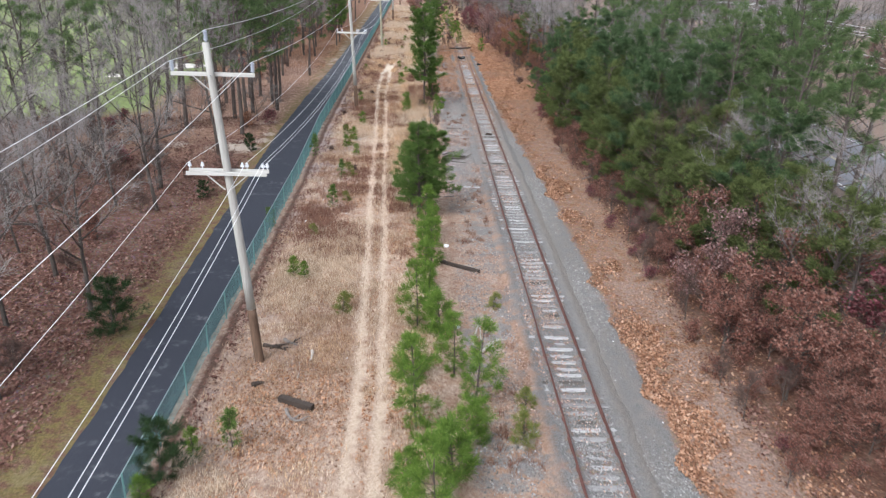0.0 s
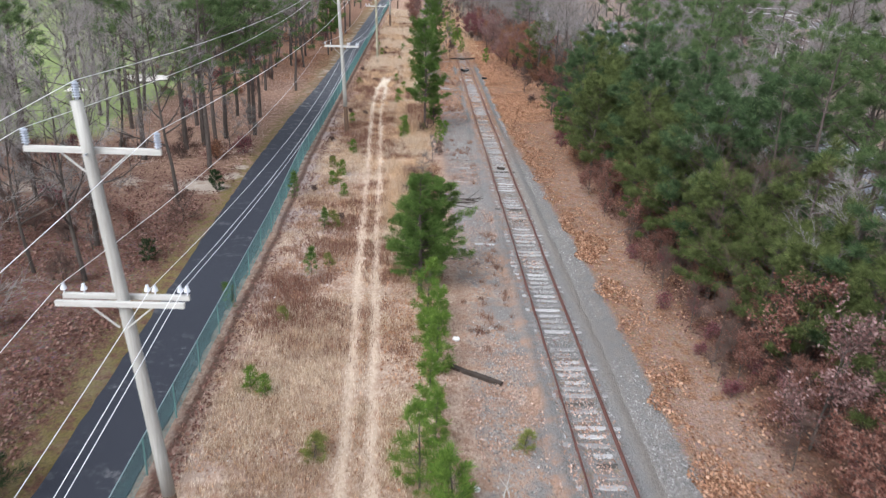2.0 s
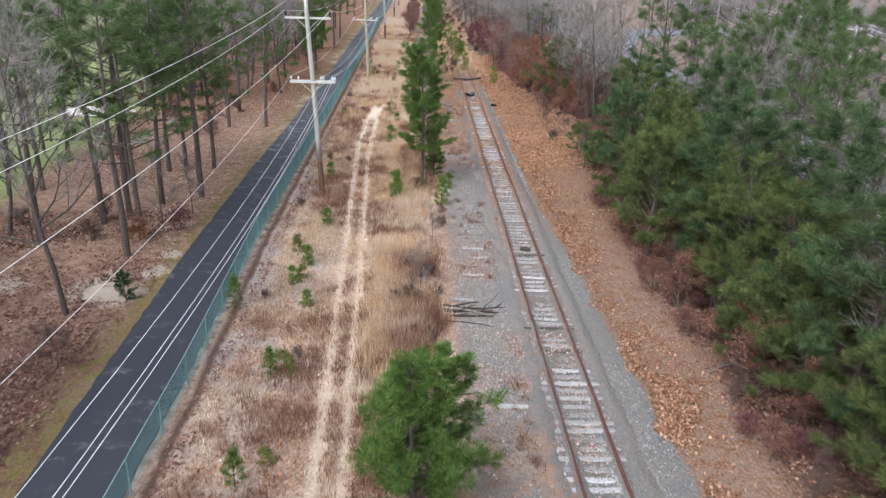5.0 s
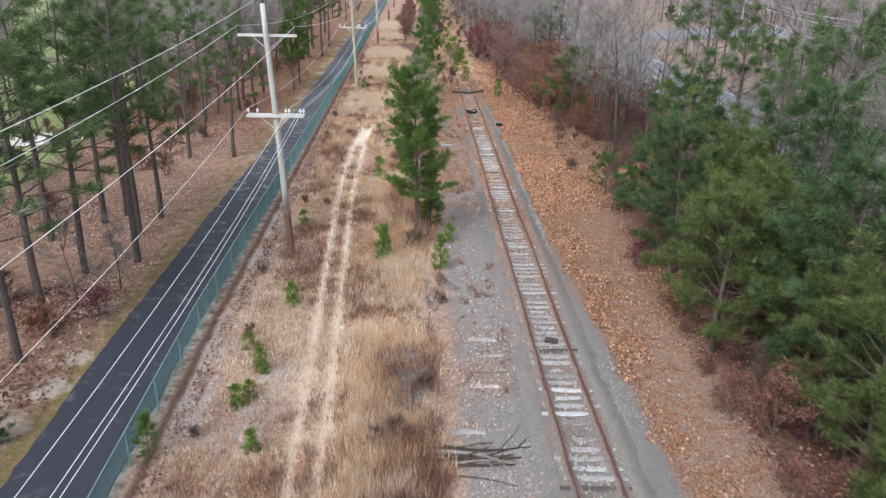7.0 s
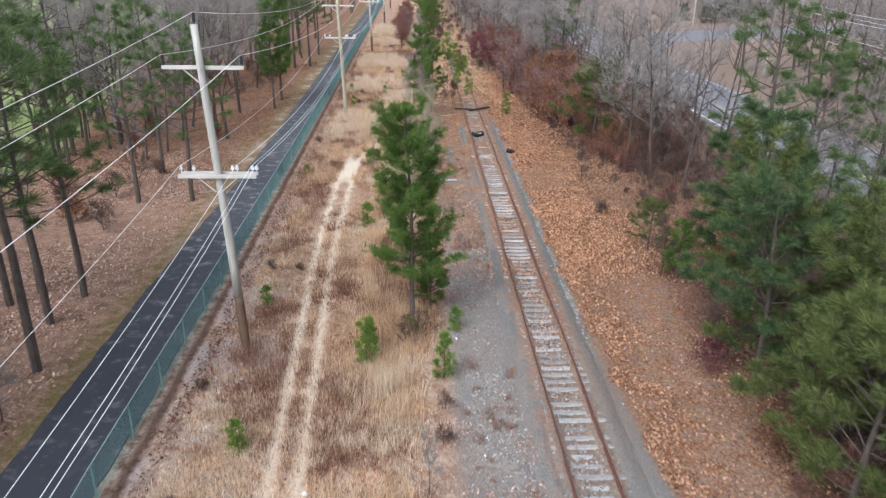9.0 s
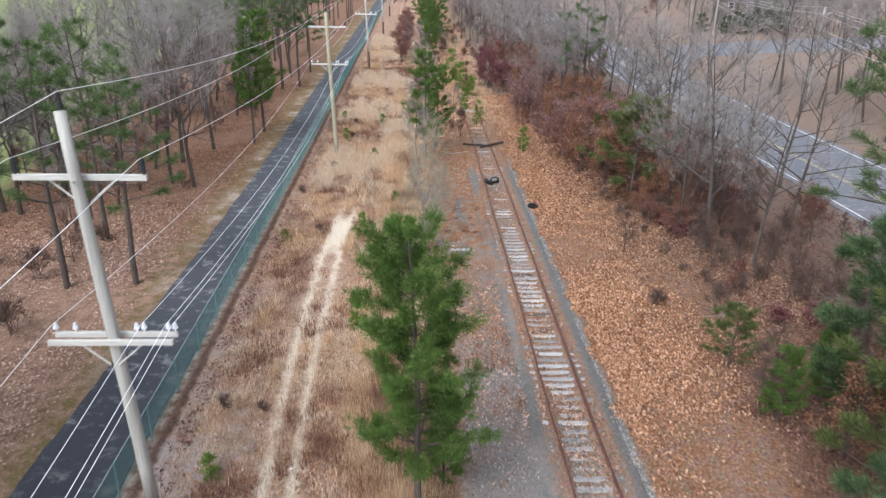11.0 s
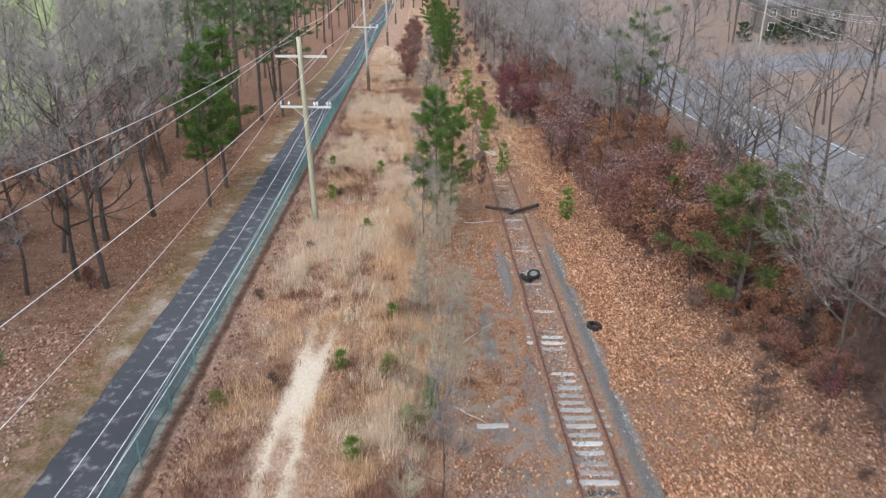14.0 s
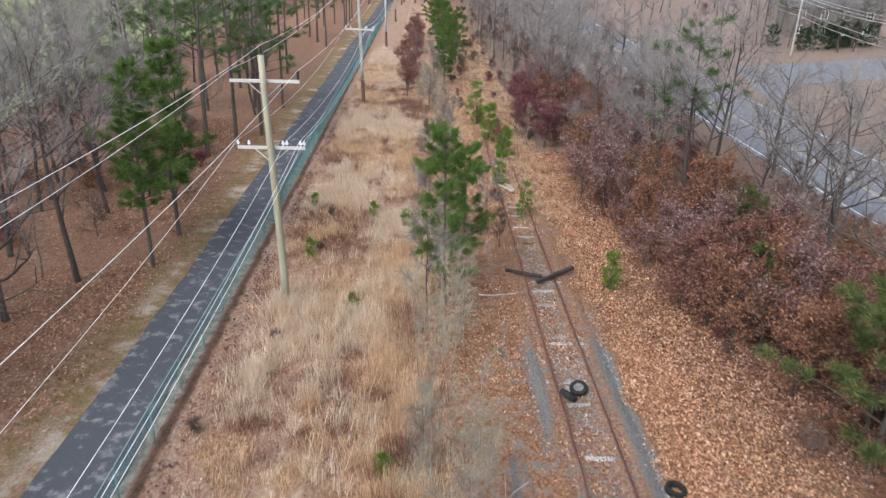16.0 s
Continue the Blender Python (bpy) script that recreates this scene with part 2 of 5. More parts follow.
    colour = k.mix(k.math("MULTIPLY", k.math("MULTIPLY", bare, k.step(y, 78.0, 60.0)), k.math("ADD", k.math("MULTIPLY", k.step(k.math("ADD", y, k.math("MULTIPLY", big, 8.0)), 36.0, 26.0), 0.5), 0.4)), colour, soil)
    # dark litter under the bank trees, painted darker for the shade they give
    colour = k.mix(k.math("MULTIPLY", k.math("MULTIPLY", k.step(wx, 6.2, 7.6), k.step(y, 84.0, 70.0)), 0.9), colour, k.mix(k.step(mid, 0.46, 0.62), red, brown))
    dull = k.ramp(fine, (0.3, (0.085, 0.065, 0.055)), (0.55, (0.20, 0.16, 0.135)), (0.8, (0.33, 0.28, 0.24)))
    colour = k.mix(k.math("MULTIPLY", k.step(wx, 13.0, 22.0), 0.85), colour, k.mix(k.step(x, 30.0, 34.0), dull, k.mix(0.5, dull, k.ramp(fine, (0.3, (0.15, 0.105, 0.08)), (0.7, (0.40, 0.30, 0.235))))))
    colour = k.mix(k.math("MULTIPLY", k.math("MULTIPLY", k.step(x, 1.5, 4.0), k.step(k.math("ADD", y, k.math("MULTIPLY", big, 20.0)), 138.0, 156.0)), 0.8), colour, k.mix(k.step(x, 30.0, 20.0), colour, k.mix(0.5, dull, brown)))
    # the worn two-wheel track through the grass
    bend = k.math("ADD", k.math("MULTIPLY", k.step(y, 18.0, 80.0), 2.7), k.math("MULTIPLY", k.step(y, 92.0, 123.0), -1.5))
    tx = k.math("ADD", k.math("ADD", nx, bend), 7.9)
    dirt = k.ramp(fine, (0.28, (0.38, 0.28, 0.20)), (0.5, (0.58, 0.46, 0.35)), (0.75, (0.72, 0.61, 0.50)))
    pale = k.ramp(fine, (0.3, (0.50, 0.41, 0.30)), (0.6, (0.68, 0.60, 0.48)), (0.8, (0.74, 0.68, 0.58)))
    ruts = k.math("ADD", k.band(tx, -0.62, -0.30, 0.12), k.band(tx, 0.30, 0.62, 0.12), True)
    fade = k.math("MULTIPLY", k.step(y, 103.0, 96.0), k.step(k.noise(0.25, 3), 0.3, 0.48))
    colour = k.mix(k.math("MULTIPLY", k.band(tx, -0.9, 0.9, 0.25), k.math("ADD", k.math("MULTIPLY", fade, 0.4), 0.04)), colour, k.mix(0.5, straw, dirt))
    colour = k.mix(k.math("MULTIPLY", ruts, k.math("ADD", k.math("MULTIPLY", fade, 0.7), 0.16)), colour, k.mix(k.step(y, 58.0, 78.0), dirt, pale))
    colour = k.mix(k.math("MULTIPLY", k.band(tx, -0.5, 0.5, 0.2), k.band(k.math("ADD", y, k.math("MULTIPLY", mid, 4.0)), 94.5, 99.5, 1.0)), colour, pale)
    k.bsdf.inputs["Specular IOR Level"].default_value = 0.1
    return k.done(colour, k.math("ADD", fine, k.math("MULTIPLY", tiny, 0.5)), 0.09, 0.8)


def asphalt_material(name, dusty, pale=1.0):
    k = Nodes(name, 0.8)
    big, mid, tiny = k.noise(0.28, 5, 0.7), k.noise(1.3, 7, 0.75, None, (1.0, 0.7, 1)), k.noise(90.0, 3, 0.7)
    base = k.ramp(tiny, *[(p, tuple(pale * (q if pale == 1.0 else 0.4 * q + 0.6 * c[1]) for q in c)) for p, c in ((0.3, (0.02, 0.022, 0.029)), (0.6, (0.040, 0.043, 0.055)), (0.8, (0.078, 0.08, 0.093)))])
    dust = k.ramp(mid, (0.3, (0.12, 0.12, 0.125)), (0.8, (0.42, 0.41, 0.40)))
    smear = k.noise(1.5, 8, 0.72, None, (0.8, 0.9, 1))
    veil = k.math("MULTIPLY", k.step(k.axes()[1], 62.0, 100.0), 0.55 if dusty < 0.9 else 0.0)
    base = k.mix(veil, base, k.ramp(tiny, (0.3, (0.055, 0.06, 0.07)), (0.75, (0.14, 0.145, 0.155))))
    amount = k.math("MULTIPLY", k.math("MULTIPLY", k.step(k.math("ADD", big, k.math("MULTIPLY", k.step(k.axes()[1], 60.0, 95.0), 0.32)), 0.46, 0.76), k.step(smear, 0.53, 0.62)), dusty)
    return k.done(k.mix(amount, base, dust), tiny, 0.006, 0.5)


def plain(name, dark, light, scale, rough=0.85, metal=0.0, stretch=None, depth=0.01, piece=0.0, local=True):
    """A mottled surface between two colours; piece: how far each object differs from the next."""
    k = Nodes(name, rough, metal)
    v = k.local() if local else None
    n = k.noise(scale, 6, 0.7, v, stretch)
    m = k.noise(scale * 0.17, 4, 0.6, v, stretch)
    f = k.math("ADD", k.math("MULTIPLY", n, 0.65), k.math("MULTIPLY", m, 0.35))
    if piece:
        f = k.math("ADD", f, k.math("MULTIPLY", k.math("SUBTRACT", k.piece(), 0.5), piece))
    return k.done(k.ramp(f, (0.3, dark), (0.7, light)), n, depth, 0.6)


def speckle(name, *colours, rough=0.85, thin=0.0):
    """Loose pieces, each with a colour of its own; thin: the share of light that passes through them."""
    k = Nodes(name, rough)
    stops = [(i / max(1, len(colours) - 1), c) for i, c in enumerate(colours)]
    n = k.noise(1.1, 3)
    f = k.math("ADD", k.math("MULTIPLY", k.island(), 0.75), k.math("MULTIPLY", n, 0.25))
    k.bsdf.inputs["Specular IOR Level"].default_value = 0.12
    tone = k.ramp(f, *stops)
    made = k.done(tone)
    if thin:
        glow, both = k.nt.nodes.new("ShaderNodeBsdfTranslucent"), k.nt.nodes.new("ShaderNodeMixShader")
        k.put(glow.inputs["Color"], tone)
        both.inputs[0].default_value = thin
        k.nt.links.new(k.bsdf.outputs[0], both.inputs[1])
        k.nt.links.new(glow.outputs[0], both.inputs[2])
        k.nt.links.new(both.outputs[0], k.nt.nodes["Material Output"].inputs["Surface"])
    return made


GROUND = ground_material()
ASPHALT = asphalt_material("path_asphalt", 0.75)
ROAD = asphalt_material("road_asphalt", 1.0, 4.0)
STONES = speckle("ballast_stone", (0.075, 0.072, 0.068), (0.19, 0.18, 0.17), (0.30, 0.288, 0.272), (0.50, 0.485, 0.46))
TIE = plain("weathered_tie", (0.16, 0.15, 0.142), (0.48, 0.47, 0.46), 6.0, 0.9, 0, (0.6, 5.0, 5.0), 0.02, 0.3)
TIE_DARK = plain("tarred_tie", (0.045, 0.04, 0.037), (0.13, 0.115, 0.10), 6.0, 0.9, 0, (0.35, 5.0, 5.0), 0.02, 0.3)
RUST = plain("rusty_steel", (0.07, 0.031, 0.026), (0.19, 0.09, 0.072), 9.0, 0.75, 0.15)
POLE = plain("silvered_pole_wood", (0.25, 0.24, 0.215), (0.50, 0.485, 0.445), 5.0, 0.9, 0, (3.0, 3.0, 0.15), 0.01)
POLE_NEW = plain("treated_pole_wood", (0.24, 0.22, 0.15), (0.42, 0.40, 0.30), 5.0, 0.9, 0, (3.0, 3.0, 0.15), 0.01)
POLE_FOOT = plain("tar_stained_wood", (0.07, 0.045, 0.032), (0.19, 0.12, 0.08), 6.0, 0.9, 0, (3.0, 3.0, 0.3), 0.01)
ARM = plain("bleached_crossarm_wood", (0.37, 0.36, 0.33), (0.62, 0.605, 0.565), 6.0, 0.85, 0, (0.3, 4.0, 4.0), 0.01)
PORCELAIN = plain("pale_porcelain", (0.55, 0.57, 0.60), (0.75, 0.77, 0.80), 4.0, 0.25)
GREY_INSULATOR = plain("grey_ribbed_insulator", (0.30, 0.33, 0.38), (0.48, 0.51, 0.56), 4.0, 0.3)
DARK_INSULATOR = plain("dark_insulator", (0.02, 0.02, 0.022), (0.06, 0.06, 0.065), 5.0, 0.35)
WIRE = plain("bright_aluminium_wire", (0.75, 0.75, 0.76), (0.88, 0.88, 0.88), 2.0, 0.5, 0.2)
GALVANISED = plain("galvanised_steel", (0.35, 0.36, 0.37), (0.55, 0.56, 0.57), 8.0, 0.5, 0.7)
TEAL = plain("teal_coated_wire", (0.06, 0.145, 0.145), (0.12, 0.225, 0.22), 2.0, 0.5, local=False)
# Paler than the posts: the rail's bright reflection is part of its colour.
FENCE_RAIL = plain("sheen_pale_fence_rail", (0.20, 0.29, 0.29), (0.36, 0.44, 0.44), 6.0, 0.45, 0.3)
TEAL_POST = plain("teal_coated_post", (0.10, 0.22, 0.21), (0.20, 0.34, 0.32), 6.0, 0.5)
BARK_PINE = plain("pine_bark", (0.045, 0.036, 0.031), (0.145, 0.117, 0.102), 7.0, 0.95, 0, (2.0, 2.0, 0.4), 0.03)
BARK_GREY = plain("grey_bark", (0.036, 0.029, 0.024), (0.125, 0.104, 0.09), 7.0, 0.95, 0, (2.0, 2.0, 0.4), 0.02)
TWIG = plain("bare_twig", (0.12, 0.105, 0.097), (0.31, 0.282, 0.265), 1.5, 0.95)
# Paler grey than the bare twig: haze of distance is put into the colour.
TWIG_PALE_HAZED = plain("pale_hazed_twig", (0.142, 0.125, 0.116), (0.36, 0.328, 0.31), 1.5, 0.95)
TWIG_STRAW = plain("straw_grey_twig", (0.19, 0.165, 0.115), (0.42, 0.37, 0.27), 1.5, 0.95)
TWIG_RED = plain("reddish_twig", (0.06, 0.038, 0.031), (0.165, 0.11, 0.09), 1.5, 0.95)
NEEDLES = speckle("pine_needles", (0.036, 0.062, 0.026), (0.08, 0.127, 0.05), (0.138, 0.194, 0.077), (0.235, 0.29, 0.13), thin=0.4)
# Darker copy of the pine needles, with shade of the dense stand mixed in.
NEEDLES_SHADE = speckle("shaded_green_needles", (0.02, 0.037, 0.016), (0.05, 0.086, 0.036), (0.094, 0.147, 0.062), (0.18, 0.24, 0.115), thin=0.28)
NEEDLES_OLIVE = speckle("olive_pine_needles", (0.03, 0.043, 0.016), (0.078, 0.102, 0.034), (0.14, 0.17, 0.056), (0.245, 0.27, 0.105), thin=0.28)
NEEDLES_MID = speckle("green_pine_needles", (0.026, 0.058, 0.014), (0.07, 0.128, 0.028), (0.13, 0.205, 0.048), (0.23, 0.31, 0.09), thin=0.28)
NEEDLES_DARK = speckle("dark_evergreen_needles", (0.014, 0.03, 0.012), (0.03, 0.055, 0.02), (0.05, 0.085, 0.03))
NEEDLES_YOUNG = speckle("young_pine_needles", (0.042, 0.09, 0.017), (0.095, 0.172, 0.03), (0.17, 0.265, 0.046), (0.30, 0.39, 0.088), thin=0.3)
NEEDLES_YELLOW = speckle("yellowish_needles", (0.09, 0.11, 0.03), (0.17, 0.19, 0.05), (0.26, 0.25, 0.085))
LEAF_RUSSET = speckle("russet_leaves", (0.095, 0.036, 0.028), (0.185, 0.078, 0.057), (0.285, 0.145, 0.11), (0.41, 0.26, 0.205), thin=0.3)
LEAF_PURPLE = speckle("dull_purple_leaves", (0.12, 0.06, 0.055), (0.22, 0.12, 0.11), (0.33, 0.205, 0.19), (0.48, 0.345, 0.32), thin=0.35)
LEAF_CRIMSON = speckle("crimson_leaves", (0.07, 0.02, 0.026), (0.145, 0.044, 0.052), (0.225, 0.09, 0.095), (0.34, 0.19, 0.19), thin=0.25)
LEAF_ORANGE = speckle("orange_oak_leaves", (0.12, 0.05, 0.03), (0.235, 0.105, 0.06), (0.33, 0.175, 0.105), (0.44, 0.28, 0.18), thin=0.3)
LITTER_ORANGE = speckle("fallen_oak_leaves", (0.05, 0.022, 0.014), (0.22, 0.102, 0.056), (0.39, 0.205, 0.115), (0.52, 0.31, 0.19), (0.69, 0.50, 0.37), thin=0.15)
LITTER_COPPER = speckle("coppery_fallen_leaves", (0.065, 0.03, 0.018), (0.19, 0.092, 0.052), (0.33, 0.175, 0.105), (0.46, 0.275, 0.175), (0.62, 0.45, 0.33), thin=0.15)
LITTER_BROWN = speckle("dull_brown_fallen_leaves", (0.05, 0.026, 0.017), (0.14, 0.075, 0.047), (0.25, 0.14, 0.09), (0.36, 0.225, 0.15), (0.50, 0.36, 0.26))
LITTER_TAN = speckle("bleached_fallen_leaves", (0.12, 0.066, 0.05), (0.29, 0.175, 0.13), (0.45, 0.31, 0.24), (0.63, 0.49, 0.41))
LITTER_RED = speckle("fallen_red_leaves", (0.04, 0.018, 0.014), (0.115, 0.054, 0.04), (0.205, 0.11, 0.085), (0.34, 0.235, 0.195))
STRAW_PALE = speckle("bleached_tall_grass", (0.42, 0.31, 0.22), (0.62, 0.49, 0.36), (0.78, 0.66, 0.51), (0.88, 0.79, 0.66), thin=0.45)
STRAW = speckle("dry_grass", (0.28, 0.155, 0.085), (0.58, 0.39, 0.235), (0.79, 0.59, 0.39), (0.91, 0.77, 0.57), thin=0.5)
STRAW_DULL = speckle("faded_brown_grass", (0.16, 0.088, 0.052), (0.32, 0.20, 0.128), (0.48, 0.335, 0.225), (0.64, 0.48, 0.345), thin=0.35)
RUSTY = speckle("rusty_weed_stalks", (0.075, 0.034, 0.024), (0.17, 0.085, 0.06), (0.29, 0.16, 0.115), (0.44, 0.28, 0.205), thin=0.25)
BRUSHWOOD = plain("grey_dead_wood", (0.10, 0.085, 0.075), (0.30, 0.265, 0.24), 5.0, 0.95, 0, (1, 1, 1), 0.02)
PALE_WOOD = plain("pale_dead_wood", (0.30, 0.27, 0.235), (0.56, 0.52, 0.47), 5.0, 0.9)
CHAR_WOOD = plain("dark_rotten_wood", (0.022, 0.017, 0.014), (0.085, 0.066, 0.054), 6.0, 0.95, 0, (1, 1, 1), 0.02)
RUBBER = plain("black_rubber", (0.008, 0.008, 0.008), (0.028, 0.027, 0.026), 12.0, 0.7)
WHEEL = plain("dusty_wheel_rim", (0.09, 0.085, 0.08), (0.26, 0.25, 0.235), 8.0, 0.6, 0.3)
PAINT = plain("worn_white_road_paint", (0.5, 0.5, 0.49), (0.82, 0.82, 0.80), 9.0, 0.7, local=False)
PAINT_YELLOW = plain("worn_yellow_road_paint", (0.36, 0.30, 0.16), (0.55, 0.47, 0.26), 9.0, 0.7, local=False)
LITTER_WHITE = plain("white_plastic", (0.7, 0.7, 0.7), (0.85, 0.85, 0.85), 5.0, 0.4)
SIDING = plain("brown_siding", (0.13, 0.11, 0.095), (0.21, 0.18, 0.15), 3.0, 0.8, 0, (1, 1, 6))
SHINGLES = plain("dark_roof_shingle", (0.06, 0.06, 0.065), (0.14, 0.135, 0.13), 5.0, 0.9)
TRIM_WHITE = plain("white_window_trim", (0.7, 0.7, 0.69), (0.82, 0.82, 0.81), 4.0, 0.5)
GLASS_DARK = plain("dark_window_pane", (0.02, 0.025, 0.03), (0.05, 0.055, 0.06), 2.0, 0.08)
CONCRETE = plain("pale_concrete", (0.40, 0.39, 0.37), (0.58, 0.57, 0.54), 6.0, 0.9)
SAND = plain("bunker_sand", (0.62, 0.57, 0.5), (0.80, 0.76, 0.70), 3.0, 0.95, local=False)


# ---- mesh helpers ----
class Build:
    """Vertices and faces gathered for one mesh."""

    def __init__(self):
        self.v, self.f = [], []

    def add(self, verts, faces):
        n = len(self.v)
        self.v.extend(verts)
        self.f.extend([tuple(i + n for i in f) for f in faces])

    def box(self, m, sx, sy, sz, taper=1.0):
        c = []
        for z, s in ((-0.5, 1.0), (0.5, taper)):
            for x, y in ((-0.5, -0.5), (0.5, -0.5), (0.5, 0.5), (-0.5, 0.5)):
                c.append(tuple(m @ Vector((x * sx * s, y * sy * s, z * sz))))
        self.add(c, [(3, 2, 1, 0), (4, 5, 6, 7), (0, 1, 5, 4), (1, 2, 6, 5), (2, 3, 7, 6), (3, 0, 4, 7)])

    def tube(self, pts, radii, sides=6, cap=True):
        pts = [Vector(p) for p in pts]
        n0 = len(self.v)
        for i, p in enumerate(pts):
            d = (pts[min(i + 1, len(pts) - 1)] - pts[max(i - 1, 0)]).normalized()
            a = d.cross(Vector((0.31, 0.87, 0.2)) if abs(d.z) > 0.8 else Vector((0, 0, 1))).normalized()
            b = d.cross(a)
            for k in range(sides):
                w = 2 * math.pi * k / sides
                self.v.append(tuple(p + (a * math.cos(w) + b * math.sin(w)) * radii[i]))
        for i in range(len(pts) - 1):
            for k in range(sides):
                q = (k + 1) % sides
                self.f.append((n0 + i * sides + k, n0 + i * sides + q, n0 + (i + 1) * sides + q, n0 + (i + 1) * sides + k))
        if cap:
            self.f.append(tuple(n0 + k for k in reversed(range(sides))))
            self.f.append(tuple(n0 + (len(pts) - 1) * sides + k for k in range(sides)))

    def mesh(self, name, *materials, smooth=False):
        me = bpy.data.meshes.new(name)
        me.from_pydata(self.v, [], self.f)
        for m in materials:
            me.materials.append(m)
        if smooth:
            me.shade_smooth()
        return me


def raw_mesh(name, verts, faces, material):
    """A mesh from numpy arrays of corners and of equal-sided faces."""
    me = bpy.data.meshes.new(name)
    n, sides = faces.shape
    me.vertices.add(len(verts))
    me.vertices.foreach_set("co", np.ascontiguousarray(verts, dtype=np.float32).ravel())
    me.loops.add(n * sides)
    me.loops.foreach_set("vertex_index", np.ascontiguousarray(faces, dtype=np.int32).ravel())
    me.polygons.add(n)
    me.polygons.foreach_set("loop_start", np.arange(0, n * sides, sides, dtype=np.int32))
    me.update(calc_edges=True)
    me.materials.append(material)
    return me


def part(name, mesh, parent, label="", at=None):
    """Links a mesh as one part of a thing."""
    ob = new(name, mesh)
    ob.parent = parent
    if at is not None:
        ob.matrix_basis = at
    return tagged(ob, label)


def thing(name, label, category, group="", kind="", at=None, mesh=None):
    ob = tagged(new(name, mesh), label, category, group, kind)
    if at is not None:
        ob.matrix_basis = at
    return ob


def curve_at(y, *knots):
    """Straight interpolation of x along y."""
    return float(np.interp(y, [k[0] for k in knots], [k[1] for k in knots]))


def scaled(x, y, z, turn, s, sz=None):
    return Matrix.LocRotScale((x, y, z), Euler((0, 0, radians(turn))), Vector((s, s, sz or s)))


def relief(x, y):
    """Height of the ground: level along path and railway, uneven in the woods."""
    wild = max(np.interp(x, [-26, -19], [1, 0]), np.interp(x, [4, 9], [0, 1])) * np.interp(x, [17, 20], [1, 0.15])
    n = noise.noise(Vector((x * 0.12, y * 0.12, 0.0))) * 0.35 + noise.noise(Vector((x * 0.5, y * 0.5, 3.0))) * 0.1
    small = noise.noise(Vector((x * 0.8, y * 0.8, 7.0))) * 0.05
    tread = np.interp(abs(x), [1.6, 3.0], [0, 1]) * np.interp(abs(x + 16.7), [2.4, 3.0], [0, 1])
    return float(n * wild * 0.5 + small * tread)


HEIGHT = {}


def heights(px, py):
    """Ground heights at many places at once, from the ground's own grid."""
    gx, gy, gz = HEIGHT["x"], HEIGHT["y"], HEIGHT["z"]
    i = np.clip(np.searchsorted(gx, px) - 1, 0, len(gx) - 2)
    j = np.clip(np.searchsorted(gy, py) - 1, 0, len(gy) - 2)
    u, v = (px - gx[i]) / (gx[i + 1] - gx[i]), (py - gy[j]) / (gy[j + 1] - gy[j])
    return gz[j, i] * (1 - u) * (1 - v) + gz[j, i + 1] * u * (1 - v) + gz[j + 1, i] * (1 - u) * v + gz[j + 1, i + 1] * u * v


# ---- ground ----
def build_ground():
    xs = [-1500, -700, -350, -200, -130, -90, -70] + [-60 + 0.7 * i for i in range(144)] + [42, 50, 60, 75, 100, 150, 250, 450, 800, 1500]
    ys = [-400, -150, -70, -35] + [-12 + 0.8 * i for i in range(330)] + [260, 280, 310, 350, 420, 520, 700, 1000, 1500, 2500]
    verts = [(x, y, relief(x, y) if -70 < x < 42 and -30 < y < 253 else 0.0) for y in ys for x in xs]
    HEIGHT.update(x=np.array(xs, float), y=np.array(ys, float), z=np.array([v[2] for v in verts]).reshape(len(ys), len(xs)))
    w = len(xs)
    faces = [(j * w + i, j * w + i + 1, (j + 1) * w + i + 1, (j + 1) * w + i) for j in range(len(ys) - 1) for i in range(w - 1)]
    me = bpy.data.meshes.new("ground")
    me.from_pydata(verts, [], faces)
    me.materials.append(GROUND)
    me.shade_smooth()
    thing("ground", "leaf-strewn winter ground with dry grass, gravel and worn tracks", "ground", kind="structure", mesh=me)


def path_left(y):
    return curve_at(y, (-20, -17.5), (15, -17.6), (40, -18.3), (58, -18.7), (75, -18.6), (90, -18.15), (110, -17.9), (260, -17.8))


def path_right(y):
    return curve_at(y, (-20, -14.9), (45, -15.0), (60, -15.4), (80, -15.25), (100, -15.3), (106, -15.45), (130, -15.4), (260, -15.0))


def strip(name, left, right, y0, y1, step, top, bottom, material, ragged=0.0):
    """A slab that follows two edge lines, with a level top and real sides."""
    b = Build()
    n = int((y1 - y0) / step)
    rng = random.Random(len(name))
    for i in range(n + 1):
        y = y0 + (y1 - y0) * i / n
        xl, xr = left(y) + rng.uniform(-ragged, ragged), right(y) + rng.uniform(-ragged, ragged)
        b.v += [(xl, y, bottom), (xl + 0.02, y, top), (xr - 0.02, y, top), (xr, y, bottom)]
    for i in range(n):
        k = 4 * i
        for a in range(3):
            b.f.append((k + a, k + a + 1, k + a + 5, k + a + 4))
    b.f += [(0, 3, 2, 1), (4 * n, 4 * n + 1, 4 * n + 2, 4 * n + 3)]
    b.f = [tuple(reversed(f)) for f in b.f]
    return b.mesh(name, material)


build_ground()
thing("path", "narrow dark asphalt walking path with dusty patches", "path", kind="structure",
      mesh=strip("path", path_left, path_right, -25, 300, 0.7, 0.05, -0.1, ASPHALT, 0.05))


def road_near(y):
    return curve_at(y, (-40, 28.0), (60, 25.2), (95, 23.9), (113, 23.1), (130, 22.4), (150, 22.0), (200, 21.6), (420, 21.0))


